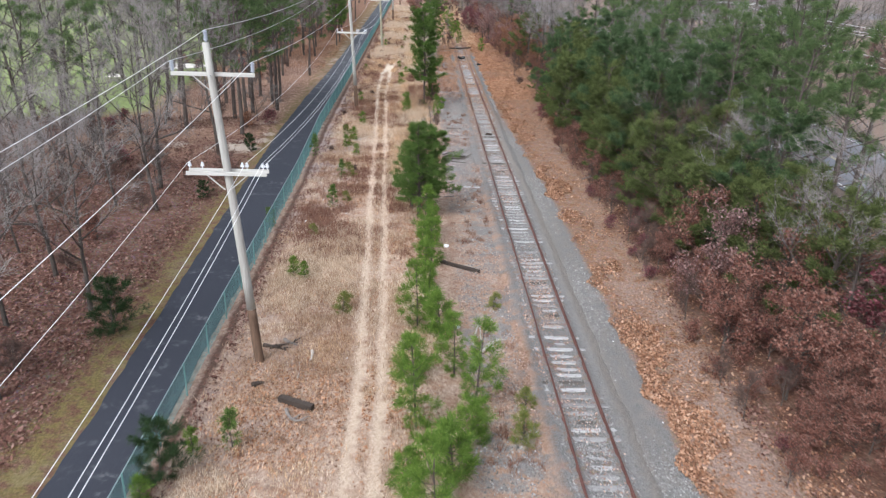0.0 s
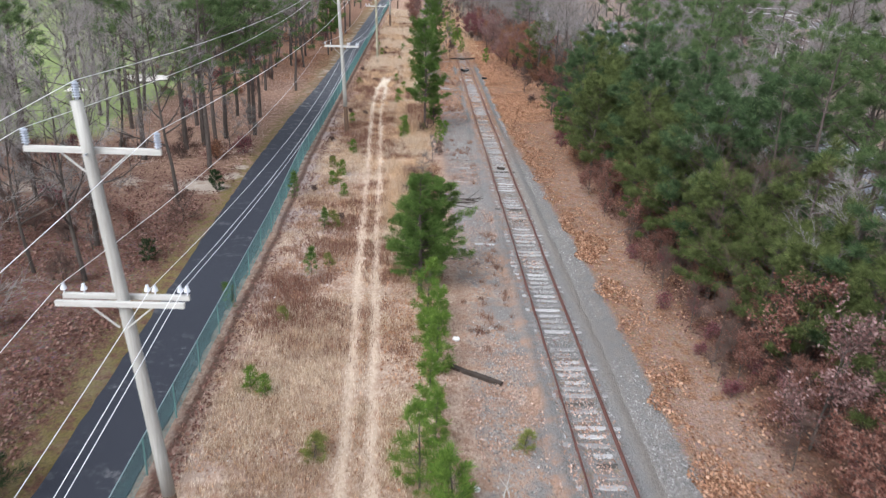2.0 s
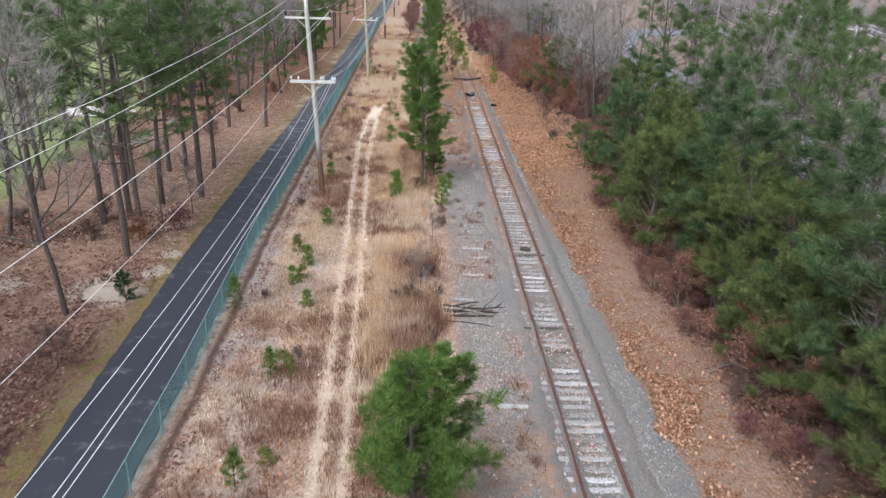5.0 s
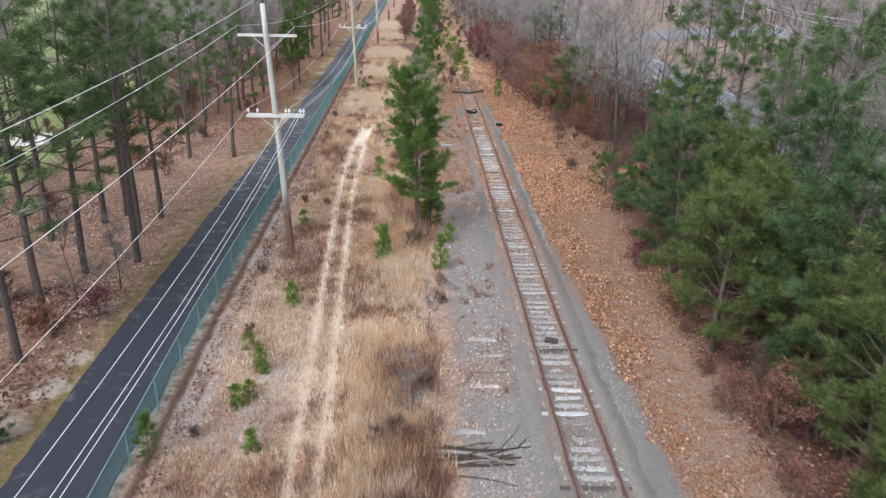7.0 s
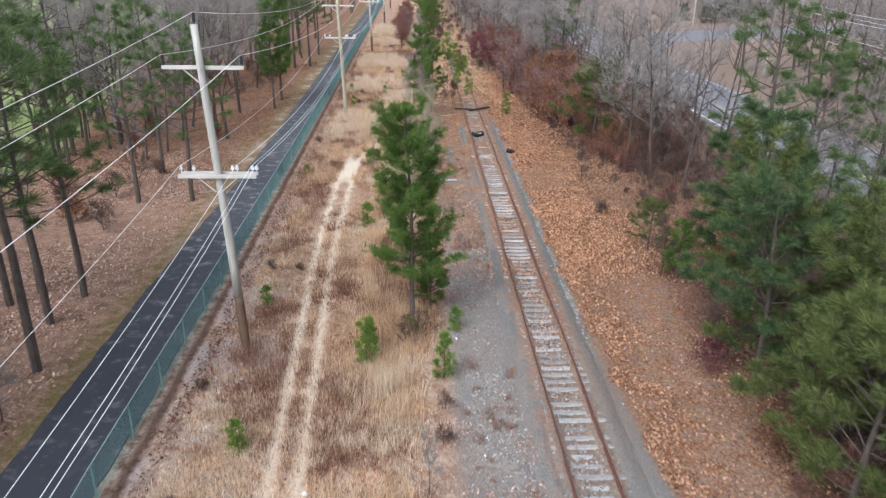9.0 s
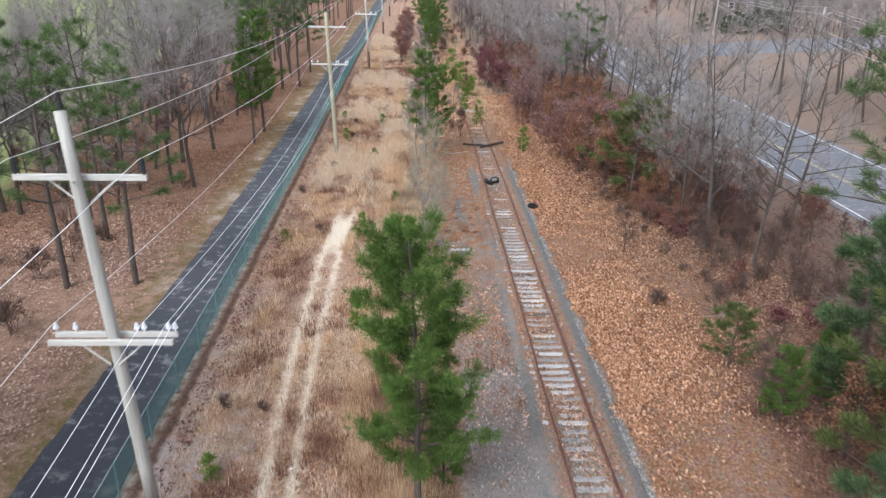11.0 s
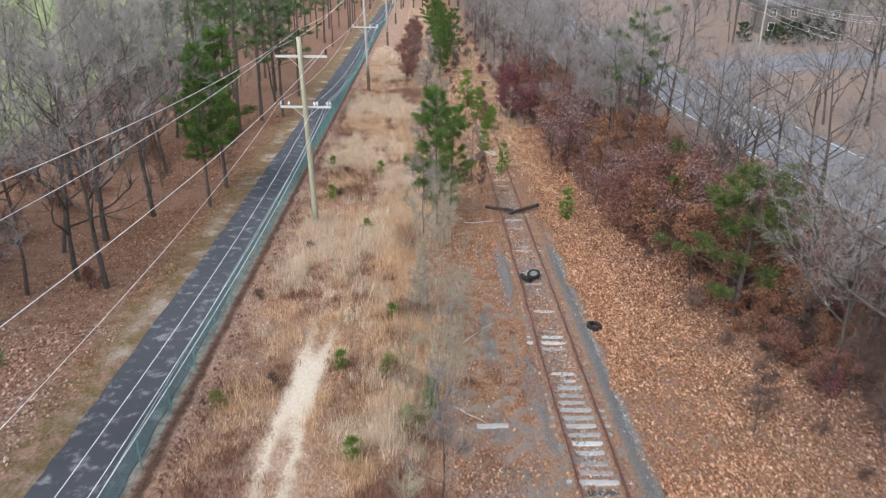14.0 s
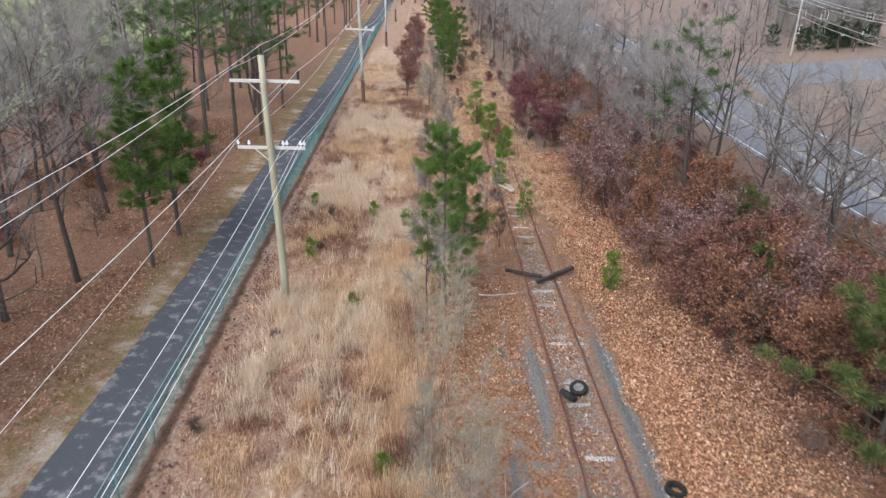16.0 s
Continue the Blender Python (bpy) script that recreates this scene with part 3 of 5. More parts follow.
road = thing("road", "worn grey two-lane asphalt road behind the trees", "road", kind="structure",
             mesh=strip("road", lambda y: road_near(y) - 0.5, lambda y: road_near(y) + 9.7, -40, 420, 4, 0.06, -0.2, ROAD, 0.06))
thing("side_road", "grey side road joining the main road", "road", kind="structure",
      mesh=(lambda b: (b.add([(x, y, z) for z in (0.055, -0.2) for x, y in ((30, 150), (37, 168), (41, 174.5), (56, 180.6), (140, 206), (140, 224), (68, 201.3), (38.5, 188))],
                             [tuple(range(8))] + [(i, i + 8, (i + 1) % 8 + 8, (i + 1) % 8) for i in range(8)]), b)[1])(Build()).mesh("side_road", ROAD))
for name, off, width, material, label in (("edge_line", 0.0, 0.14, PAINT, "white edge line"), ("edge_line", 8.95, 0.14, PAINT, "white edge line"),
                                          ("centre_line", 3.55, 0.11, PAINT_YELLOW, "yellow centre line"), ("centre_line", 3.8, 0.11, PAINT_YELLOW, "yellow centre line")):
    part(name, strip(name, lambda y: road_near(y) + off, lambda y: road_near(y) + off + width, -40, 420, 4, 0.066, 0.05, material), road, label)


# ---- railway ----
def rail_mesh(x, y0, y1):
    """A flat-bottomed rail with head, web and foot, slightly wavy with age."""
    prof = [(-0.05, 0.0), (-0.05, 0.012), (-0.01, 0.03), (-0.01, 0.1), (-0.028, 0.11), (-0.028, 0.142), (0.028, 0.142), (0.028, 0.11), (0.01, 0.1), (0.01, 0.03), (0.05, 0.012), (0.05, 0.0)]
    b = Build()
    n, w = int((y1 - y0) / 1.5), len(prof)
    for i in range(n + 1):
        y = y0 + (y1 - y0) * i / n
        dx = noise.noise(Vector((x, y * 0.15, 1.0))) * 0.035
        dz = noise.noise(Vector((x, y * 0.1, 5.0))) * 0.02
        b.v += [(x + dx + px, y, 0.1 + dz + pz) for px, pz in prof]
    for i in range(n):
        for k in range(w):
            q = (k + 1) % w
            b.f.append((i * w + k, i * w + q, (i + 1) * w + q, (i + 1) * w + k))
    return b.mesh("rail", RUST)


def bed_profile():
    b = Build()
    xs = (-1.9, -1.5, -1.28, -1.12, -0.95, -0.78, -0.62, -0.42, 0.0, 0.42, 0.62, 0.78, 0.95, 1.12, 1.28, 1.5, 1.9)
    zs = (-0.05, 0.1, 0.13, 0.1, 0.07, 0.135, 0.095, 0.05, 0.03, 0.05, 0.095, 0.135, 0.07, 0.1, 0.13, 0.1, -0.05)
    n = 425
    for i in range(n + 1):
        y = -20 + 0.4 * i
        for x, z in zip(xs, zs):
            j = noise.noise(Vector((x * 1.5, y * 0.7, 2.0)))
            b.v.append((x + 0.1 * j, y, z + 0.035 * j + 0.028 * noise.noise(Vector((x * 4.0, y * 2.5, 9.0)))))
    w = len(xs)
    b.f = [(i * w + k, i * w + k + 1, (i + 1) * w + k + 1, (i + 1) * w + k) for i in range(n) for k in range(w - 1)]
    return b.mesh("ballast_bed", GROUND, smooth=True)


track = thing("railway_track", "disused single railway track, rusty rails on bleached ties", "railway track")
part("rail", rail_mesh(-0.75, -20, 150), track, "rust-brown steel rail")
part("rail", rail_mesh(0.75, -20, 150), track, "rust-brown steel rail")
part("ballast_bed", bed_profile(), track, "grey ballast with fallen leaves")


# ---- utility poles and wires ----
def pole_mesh(h, r0, r1, lean, z0, z1):
    b = Build()
    n = 8
    pts, rad = [], []
    for i in range(n + 1):
        f = (z0 + (z1 - z0) * i / n) / h
        pts.append((lean * f + 0.02 * math.sin(f * 5), 0, f * h))
        rad.append(r0 + (r1 - r0) * f)
    b.tube(pts, rad, 12)
    return b


def insulator(style):
    b = Build()
    if style == "post":
        b.tube([(0, 0, 0), (0, 0, 0.04), (0, 0, 0.05), (0, 0, 0.36), (0, 0, 0.38)], [0.03, 0.03, 0.065, 0.055, 0.02], 10)
    elif style == "ribbed":
        pts, rad = [(0, 0, 0)], [0.035]
        for i in range(6):
            pts += [(0, 0, 0.04 + 0.055 * i), (0, 0, 0.055 + 0.055 * i), (0, 0, 0.08 + 0.055 * i)]
            rad += [0.045, 0.085, 0.045]
        b.tube(pts + [(0, 0, 0.38)], rad + [0.025], 10)
    else:
        b.tube([(0, 0, 0), (0, 0, 0.08), (0, 0, 0.09), (0, 0, 0.16), (0, 0, 0.17), (0, 0, 0.24)], [0.018, 0.018, 0.075, 0.06, 0.045, 0.035], 10)
    return b.mesh("insulator", {"post": DARK_INSULATOR, "ribbed": GREY_INSULATOR}.get(style, PORCELAIN))


POST_INSULATOR, RIBBED_INSULATOR, PIN_INSULATOR = insulator("post"), insulator("ribbed"), insulator("pin")


def pole_points(x, y, h, lean, up, low, half):
    """Where the wires are held: three above, four on the lower arm."""
    lx = lambda z: x + lean * z / h
    low_x = [lx(low) + half * (2 * f - 1) for f in (0.01, 0.73, 0.93, 0.985)]
    return [(lx(up) - half + 0.06, y, up + 0.46), (lx(h), y, h + 0.42), (lx(up) + half - 0.06, y, up + 0.46)] + [(q, y, low + 0.34) for q in low_x]


def utility_pole(x, y, h, lean, up, low, half=1.45, wood=None, dark=True, double=True, foot=True):
    wood = wood or POLE
    root = thing("utility_pole", ("weathered grey" if wood == POLE else "greenish treated") + " wooden utility pole with two crossarms beside the path", "utility pole",
                 group="utility poles along the path", at=pose(x, y, 0))
    cut = 2.4 if foot else 0.0
    part("shaft", pole_mesh(h, 0.19, 0.125, lean, cut, h).mesh("shaft", wood, smooth=True), root)
    if foot:
        part("foot", pole_mesh(h, 0.19, 0.125, lean, -0.3, cut).mesh("foot", POLE_FOOT, smooth=True), root, "tar-dark stained foot")
    for z, rows in ((up, (0.19,)), (low, (-0.2, 0.2) if double else (0.2,))):
        cx = lean * z / h
        for dy in rows:
            b = Build()
            b.box(Matrix.Translation((cx, dy, z)), 2 * half, 0.09, 0.13)
            part("crossarm", b.mesh("crossarm", ARM), root, "bleached wooden crossarm")
        for s in (-1, 1):
            b = Build()
            b.tube([(cx + s * 0.75, rows[0] + 0.05, z - 0.05), (cx + s * 0.1, rows[0] + 0.03, z - 0.62)], [0.022, 0.022], 6)
            part("brace", b.mesh("brace", ARM), root)
        b = Build()
        b.tube([(cx, -0.24, z), (cx, 0.28, z)], [0.025, 0.025], 6)
        part("bolt", b.mesh("bolt", GALVANISED), root)
    for i, (px, _, pz) in enumerate(pole_points(x, y, h, lean, up, low, half)):
        if i < 3:
            part("insulator", POST_INSULATOR if dark else RIBBED_INSULATOR, root, "dark post insulator" if dark else "grey ribbed insulator", pose(px - x, 0.19 if i != 1 else 0.0, pz - 0.39))
        else:
            part("insulator", PIN_INSULATOR, root, "pale porcelain insulator", pose(px - x, 0.2, pz - 0.27))
    for f in (0.17, 0.67):
        part("insulator", PIN_INSULATOR, root, "pale porcelain insulator", pose(lean * low / h + half * (2 * f - 1), 0.2, low + 0.07))
    return root


POLES = [(-12.52, 19.9, 12.6, -1.0, 11.5, 8.0), (-12.65, 68.9, 12.95, -0.65, 11.45, 7.5), (-12.3, 112.5, 11.35, -0.4, 10.28, 7.43),
         (-12.25, 158.0, 12.6, -0.4, 11.2, 7.4), (-12.0, 201.0, 13.2, -0.3, 11.8, 7.8), (-12.0, 240.0, 12.6, -0.3, 11.2, 7.4), (-12.0, 282.0, 12.6, -0.3, 11.2, 7.4)]
for i, p in enumerate(POLES):
    utility_pole(*p, wood=POLE_NEW if i == 2 else POLE, double=i != 2, foot=i != 2, dark=i != 0)


def wire(a, b, sag, r):
    m = Build()
    n = 14
    pts = [Vector(a).lerp(Vector(b), i / n) - Vector((0, 0, 4 * sag * (i / n) * (1 - i / n))) for i in range(n + 1)]
    m.tube(pts, [r] * (n + 1), 5)
    return m.mesh("wire", WIRE)


held = [pole_points(*p, 1.45) for p in [(-12.6, -28.0, 12.6, -0.6, 11.4, 7.8)] + POLES]
lines = thing("power_line", "seven bright sagging overhead wires strung between the poles", "power line")
for a, b in zip(held, held[1:]):
    for i, (p, q) in enumerate(zip(a, b)):
        part("wire", wire(p, q, 0.75 if i < 3 else 1.0, 0.0078), lines)


# ---- chain-link fence ----
def fence_x(y):
    return curve_at(y, (-20, -14.65), (45, -14.8), (60, -15.2), (82, -15.1), (97, -15.0), (110, -15.0), (260, -14.6))


def build_fence():
    root = thing("chain_link_fence", "low teal coated chain-link fence along the path", "fence")
    h, y0, y1, gap = 1.35, -22.0, 262.0, 0.075
    v, f = [], []
    r = 0.0031
    n = int((y1 - y0) / gap)
    for i in range(n):
        for s in (-1, 1):
            ya = y0 + i * gap
            yb = ya + s * h * 0.62
            xa, xb = fence_x(ya), fence_x(yb)
            k = len(v)
            v += [(xa - r, ya, 0.04), (xa + r, ya - r, 0.04), (xa + r, ya + r, 0.04), (xb - r, yb, h), (xb + r, yb - r, h), (xb + r, yb + r, h)]
            f += [(k, k + 1, k + 4, k + 3), (k + 1, k + 2, k + 5, k + 4), (k + 2, k, k + 3, k + 5)]
    part("chain_link_mesh", raw_mesh("chain_link_mesh", np.array(v), np.array(f), TEAL), root, "teal diamond wire mesh")
    post = Build()
    post.tube([(0, 0, -0.2), (0, 0, h + 0.04), (0, 0, h + 0.07)], [0.03, 0.03, 0.012], 8)
    pm = post.mesh("post", TEAL_POST)
    for i in range(94):
        y = y0 + 3.03 * i
        part("post", pm, root, at=pose(fence_x(y) + 0.03, y, 0))
    for z in (0.06, h):
        b = Build()
        ys = np.linspace(y0, y1, 95)
        b.tube([(fence_x(y), y, z) for y in ys], [0.021 if z > 1 else 0.006] * len(ys), 6)
        part("top_rail" if z > 1 else "tension_wire", b.mesh("rail_tube", FENCE_RAIL if z > 1 else TEAL_POST), root)


build_fence()


# ---- roadside poles across the road ----
def roadside_pole(x, y, h):
    root = thing("roadside_pole", "slim pale utility pole beside the road", "utility pole", group="poles along the road", at=pose(x, y, 0))
    part("shaft", pole_mesh(h, 0.16, 0.1, 0.15, -0.3, h).mesh("shaft", POLE, smooth=True), root)
    b = Build()
    b.box(pose(0.15, 0.12, h - 0.7, 0, 0, 15), 2.2, 0.1, 0.12)
    part("crossarm", b.mesh("crossarm", ARM), root)
    return [(x + 0.15 + dx, y + 0.1, h - dz) for dx, dz in ((-1.0, 0.55), (0.0, -0.05), (1.0, 0.55), (0.1, 2.4), (0.1, 3.2))]


row = [roadside_pole(*p) for p in ((36.5, 48, 10.5), (35.5, 92, 10.5), (40.0, 138, 10.5), (52.8, 201, 9.5), (70, 262, 10.5))]
far_line = thing("roadside_power_line", "pale overhead wires along the road", "power line")
for a, b in zip(row, row[1:]):
    for p, q in zip(a, b):
        part("wire", wire(p, q, 0.9, 0.014), far_line)


# ---- plants ----
def wander(rng, p, d, length, segs, wobble, lift=0.0):
    pts, d, p = [Vector(p)], Vector(d).normalized(), Vector(p)
    for _ in range(segs):
        d = (d + Vector((rng.uniform(-1, 1), rng.uniform(-1, 1), rng.uniform(-0.7, 0.7))) * wobble + Vector((0, 0, lift))).normalized()
        p = p + d * (length / segs)
        pts.append(p.copy())
    return pts


def along(pts, f):
    f = min(max(f, 0.0), 0.9999) * (len(pts) - 1)
    i = int(f)
    return pts[i].lerp(pts[i + 1], f - i), (pts[i + 1] - pts[i]).normalized()


def side_way(rng, d, spread):
    a = Vector((rng.uniform(-1, 1), rng.uniform(-1, 1), rng.uniform(-0.6, 1.0)))
    a = (a - d * a.dot(d)).normalized()
    return (d * math.cos(spread) + a * math.sin(spread)).normalized()


def twig_blade(b, p, d, length, w):
    """A thin three-sided twig."""
    q = p + d * length
    a = d.cross(Vector((0.3, 0.5, 0.81))).normalized() * w
    c = d.cross(a).normalized() * w
    b.add([tuple(p + a), tuple(p - a * 0.5 + c * 0.87), tuple(p - a * 0.5 - c * 0.87), tuple(q)], [(0, 1, 3), (1, 2, 3), (2, 0, 3)])


def needle_tuft(b, rng, p, d, size, n, wide):
    """A brush of needles that sprays forward from the end of a twig."""
    for _ in range(n):
        w = side_way(rng, d, rng.uniform(0.2, 1.2))
        o = p - d * size * rng.uniform(0, 0.6)
        tip = o + w * size * rng.uniform(0.65, 1.1) - Vector((0, 0, 0.06 * size))
        e = w.cross(Vector((rng.uniform(-1, 1), rng.uniform(-1, 1), rng.uniform(-1, 1)))).normalized() * size * wide
        m = o.lerp(tip, 0.6)
        b.add([tuple(o), tuple(m + e), tuple(tip), tuple(m - e)], [(0, 1, 2, 3)])


def leaf_card(b, rng, p, size):
    """One small folded leaf."""
    n = Vector((rng.uniform(-1, 1), rng.uniform(-1, 1), rng.uniform(-1, 1))).normalized()
    a = n.orthogonal().normalized()
    c = n.cross(a)
    w = rng.uniform(0, 6.28)
    a, c = a * math.cos(w) + c * math.sin(w), c * math.cos(w) - a * math.sin(w)
    l = size * rng.uniform(0.7, 1.2)
    b.add([tuple(p - a * l * 0.5), tuple(p + c * l * 0.3 + n * l * 0.12), tuple(p + a * l * 0.5), tuple(p - c * l * 0.3 + n * l * 0.12)], [(0, 1, 2), (0, 2, 3)])


def pine(seed, h, r, crown_from, reach, whorls, tufts, tuft, needles, label, per=11, bark=None, wide=0.021, gaps=0.14, out=0.3, pads=0, name="pine_tree"):
    """A pine: bare trunk below, tiers of uneven limbs with needle brushes above."""
    rng = random.Random(seed)
    wood, green = Build(), Build()
    trunk = wander(rng, (0, 0, -0.2), (0, 0, 1), h + 0.2, 9, 0.05, 0.12)
    wood.tube(trunk, [r * (1 - 0.85 * i / 9) for i in range(10)], 8)
    for i in range(whorls):
        f = crown_from + (0.97 - crown_from) * (i + rng.uniform(-0.3, 0.3)) / max(1, whorls - 1)
        f = min(max(f, 0.05), 0.98)
        p0, d0 = along(trunk, f)
        k = (f - crown_from) / (1 - crown_from)
        size = reach * (0.35 + 0.8 * math.sin(math.pi * min(1, 0.3 + 0.68 * k)) ** 0.9) * rng.uniform(0.72, 1.25)
        a0 = rng.uniform(0, 6.28)
        n = rng.choice((3, 4, 4, 5))
        for j in range(n):
            if rng.random() < gaps:
                continue
            a = a0 + 6.28 * j / n + rng.uniform(-0.4, 0.4)
            l = size * rng.uniform(0.55, 1.2)
            limb = wander(rng, p0, (math.cos(a), math.sin(a), rng.uniform(0.05, 0.45) + 0.5 * k), l, 4, 0.16, 0.05)
            rb = max(0.012, r * 0.26 * (1 - 0.7 * k))
            wood.tube(limb, [rb * (1 - 0.2 * q) for q in range(5)], 5, False)
            m = max(4, int(tufts * (0.5 + 0.6 * l / max(reach, 0.1))))
            spots = [rng.uniform(out, 1.0) ** 0.7 for _ in range(pads)] + [0.97]
            for _ in range(m):
                p, d = along(limb, rng.choice(spots) if pads else rng.uniform(out, 1.0) ** 0.7)
                w = side_way(rng, d, rng.uniform(0.2, 1.1))
                w = Vector((w.x, w.y, w.z * 0.55 + 0.16)).normalized()
                s = p + w * rng.uniform(0.1, 0.32) * min(1.4, l)
                if pads:
                    s.z = p.z + 0.35 * (s.z - p.z) + rng.uniform(-0.05, 0.08)
                needle_tuft(green, rng, s, w, tuft * rng.uniform(0.75, 1.2), per, wide)
    p, d = along(trunk, 0.999)
    for _ in range(4):
        needle_tuft(green, rng, p + Vector((0, 0, 0.1 * tuft)), side_way(rng, d, 0.35), tuft, per, wide)
    return (name, wood.mesh("trunk", bark or BARK_PINE), green.mesh("crown", needles), label, "tree")


def bare_tree(seed, h, r, fork, limbs, spread, twigs, label, twig=None, bark=None, leaves=None, leaf_n=0, leaf=0.14, name="bare_tree", thick=0.0075):
    """A leafless or withered broadleaf tree: trunk with rising limbs, crown of fine twigs, some with dry leaves."""
    rng = random.Random(seed)
    wood, fine = Build(), Build()
    trunk = wander(rng, (0, 0, -0.2), (rng.uniform(-0.08, 0.08), rng.uniform(-0.08, 0.08), 1), h * 0.92, 9, 0.085, 0.1)
    wood.tube(trunk, [r * (1 - 0.88 * (i / 9) ** 0.8) for i in range(10)], 8)
    ends = []
    for i in range(limbs):
        f = fork + (0.98 - fork) * (i + rng.random()) / limbs
        p, d = along(trunk, f)
        w = side_way(rng, d, rng.uniform(0.7, 1.25))
        l = h * spread * (1.1 - 0.65 * (f - fork) / (1 - fork)) * rng.uniform(0.65, 1.15)
        limb = wander(rng, p, w, l, 6, 0.2, 0.06)
        rb = max(0.012, r * 0.5 * (1 - 0.75 * f))
        wood.tube(limb, [rb * (1 - 0.145 * q) for q in range(7)], 5, False)
        for _ in range(5):
            p2, d2 = along(limb, rng.uniform(0.25, 0.98))
            l2 = l * rng.uniform(0.25, 0.55)
            sub = wander(rng, p2, side_way(rng, d2, rng.uniform(0.4, 0.95)), l2, 4, 0.2, 0.07)
            wood.tube(sub, [max(0.006, rb * 0.4 * (1 - 0.2 * q)) for q in range(5)], 4, False)
            ends.append(sub)
        ends.append(limb)
    for _ in range(twigs):
        s = rng.choice(ends)
        p, d = along(s, rng.uniform(0.15, 1.0))
        w = side_way(rng, d, rng.uniform(0.25, 1.0))
        l = rng.uniform(0.35, 0.95) * (0.5 + h * 0.06)
        twig_blade(fine, p, w, l, thick)
        for _ in range(2):
            twig_blade(fine, p + w * l * rng.uniform(0.2, 0.8), side_way(rng, w, rng.uniform(0.4, 0.9)), l * rng.uniform(0.35, 0.6), thick * 0.75)
        if leaves and leaf_n:
            for _ in range(leaf_n):
                q = p + w * l * rng.uniform(0.1, 1.05)
                leaf_card(green_of(fine), rng, q + Vector((rng.uniform(-1, 1), rng.uniform(-1, 1), rng.uniform(-1, 0.6))) * 0.16, leaf)
    if leaves and leaf_n:
        g = green_of(fine)
        wood.add(fine.v, fine.f)
        LEAVES.pop(id(fine))
        return (name, wood.mesh("trunk", bark or BARK_GREY), g.mesh("crown", leaves), label, "tree" if h > 4 else "shrub")
    return (name, wood.mesh("trunk", bark or BARK_GREY), fine.mesh("crown", twig or TWIG), label, "tree" if h > 4 else "shrub")


LEAVES = {}


def green_of(key):
    return LEAVES.setdefault(id(key), Build())


def plant(kind, x, y, turn=0.0, s=1.0, sz=None, group="", sink=0.0):
    name, wood, crown, label, category = kind
    root = thing(name, label, category, group, at=scaled(x, y, relief(x, y) - sink, turn, s, sz))
    part("trunk" if category == "tree" else "stem", wood, root)
    part("crown" if category == "tree" else "foliage", crown, root)
    return root


TALL = [pine(11 + i, h, 0.2, c, 3.0, 11, 15, 0.5, NEEDLES, "tall pine with a bare dark trunk and ragged green crown", 21, gaps=0.26, out=0.5, pads=3) for i, (h, c) in enumerate(((15, 0.48), (13.5, 0.44), (16.5, 0.52), (14, 0.4)))]
MID = [pine(21 + i, h, 0.14, 0.17, 2.7, 15, 26, 0.4, NEEDLES_OLIVE if i % 2 else NEEDLES_SHADE, "bushy olive green pine standing among the brush" if i % 2 else "bushy dark green pine standing among the brush", 24, gaps=0.2, out=0.34, pads=4) for i, h in enumerate((8.5, 7.5, 10, 6.5))]
SLIM = [pine(31 + i, h, 0.1, c, 1.12, 20, 26, 0.25, NEEDLES_MID, "slim green pine in the dry grass between path and rails", 20, wide=0.024) for i, (h, c) in enumerate(((7.5, 0.26), (6.2, 0.16), (8.5, 0.34)))]
TIERED = pine(38, 9.7, 0.12, 0.27, 1.72, 20, 66, 0.25, NEEDLES_MID, "tall dense green pine with a bare lower trunk in dry grass", 20, wide=0.026, gaps=0.08, out=0.15)
AIRY = pine(39, 8.3, 0.09, 0.26, 1.5, 17, 38, 0.27, NEEDLES_MID, "loose open-crowned pine between grass and rails", 18, wide=0.024, gaps=0.2, out=0.3)
YOUNG = [pine(41 + i, h, 0.04, 0.08, 0.58, 10, 8, 0.28, NEEDLES_YOUNG, "young bright green pine sapling in the dry grass", 22, name="pine_sapling") for i, h in enumerate((2.4, 1.8, 3.0))]
SPRIG = [pine(51 + i, h, 0.02, 0.1, 0.26, 6, 6, 0.2, g, "small pine seedling in dry grass", 13, wide=0.03, name="pine_seedling") for i, (h, g) in enumerate(((0.9, NEEDLES_YOUNG), (0.75, NEEDLES_YELLOW), (1.1, NEEDLES_MID)))]
BARE = [bare_tree(61 + i, h, r, 0.28, 13, 0.46, 1000, "leafless grey broadleaf tree in winter woods", twig=TWIG_PALE_HAZED, thick=0.0105) for i, (h, r) in enumerate(((13, 0.17), (11, 0.14), (14.5, 0.2), (9.5, 0.11), (12, 0.15)))]
FORKED = [bare_tree(64 + 5 * i, h, 0.17, 0.2, 11, 0.55, 420, "leafless tree with dark crooked limbs", twig=TWIG, name="crooked_tree", thick=0.009) for i, h in enumerate((11.5, 10.0))]
DARK_BARE = [bare_tree(66 + i, h, r, 0.22, 15, 0.42, 620, "leafless dark grey tree among the pines", twig=TWIG_RED, thick=0.009) for i, (h, r) in enumerate(((11, 0.12), (9.5, 0.1)))]
THIN = [bare_tree(71 + i, h, 0.05, 0.16, 13, 0.3, 560, "thin leafless sapling with fine twigs", twig=TWIG_RED if i == 1 else TWIG, name="sapling", thick=0.009) for i, h in enumerate((5.5, 4.2, 6.8))]
WISP = [bare_tree(76 + i, h, 0.03, 0.12, 10, 0.17, 200, "slender straw-grey sapling in tall dry grass", twig=TWIG_STRAW, bark=TWIG_STRAW, name="sapling", thick=0.008) for i, h in enumerate((3.6, 4.6))]
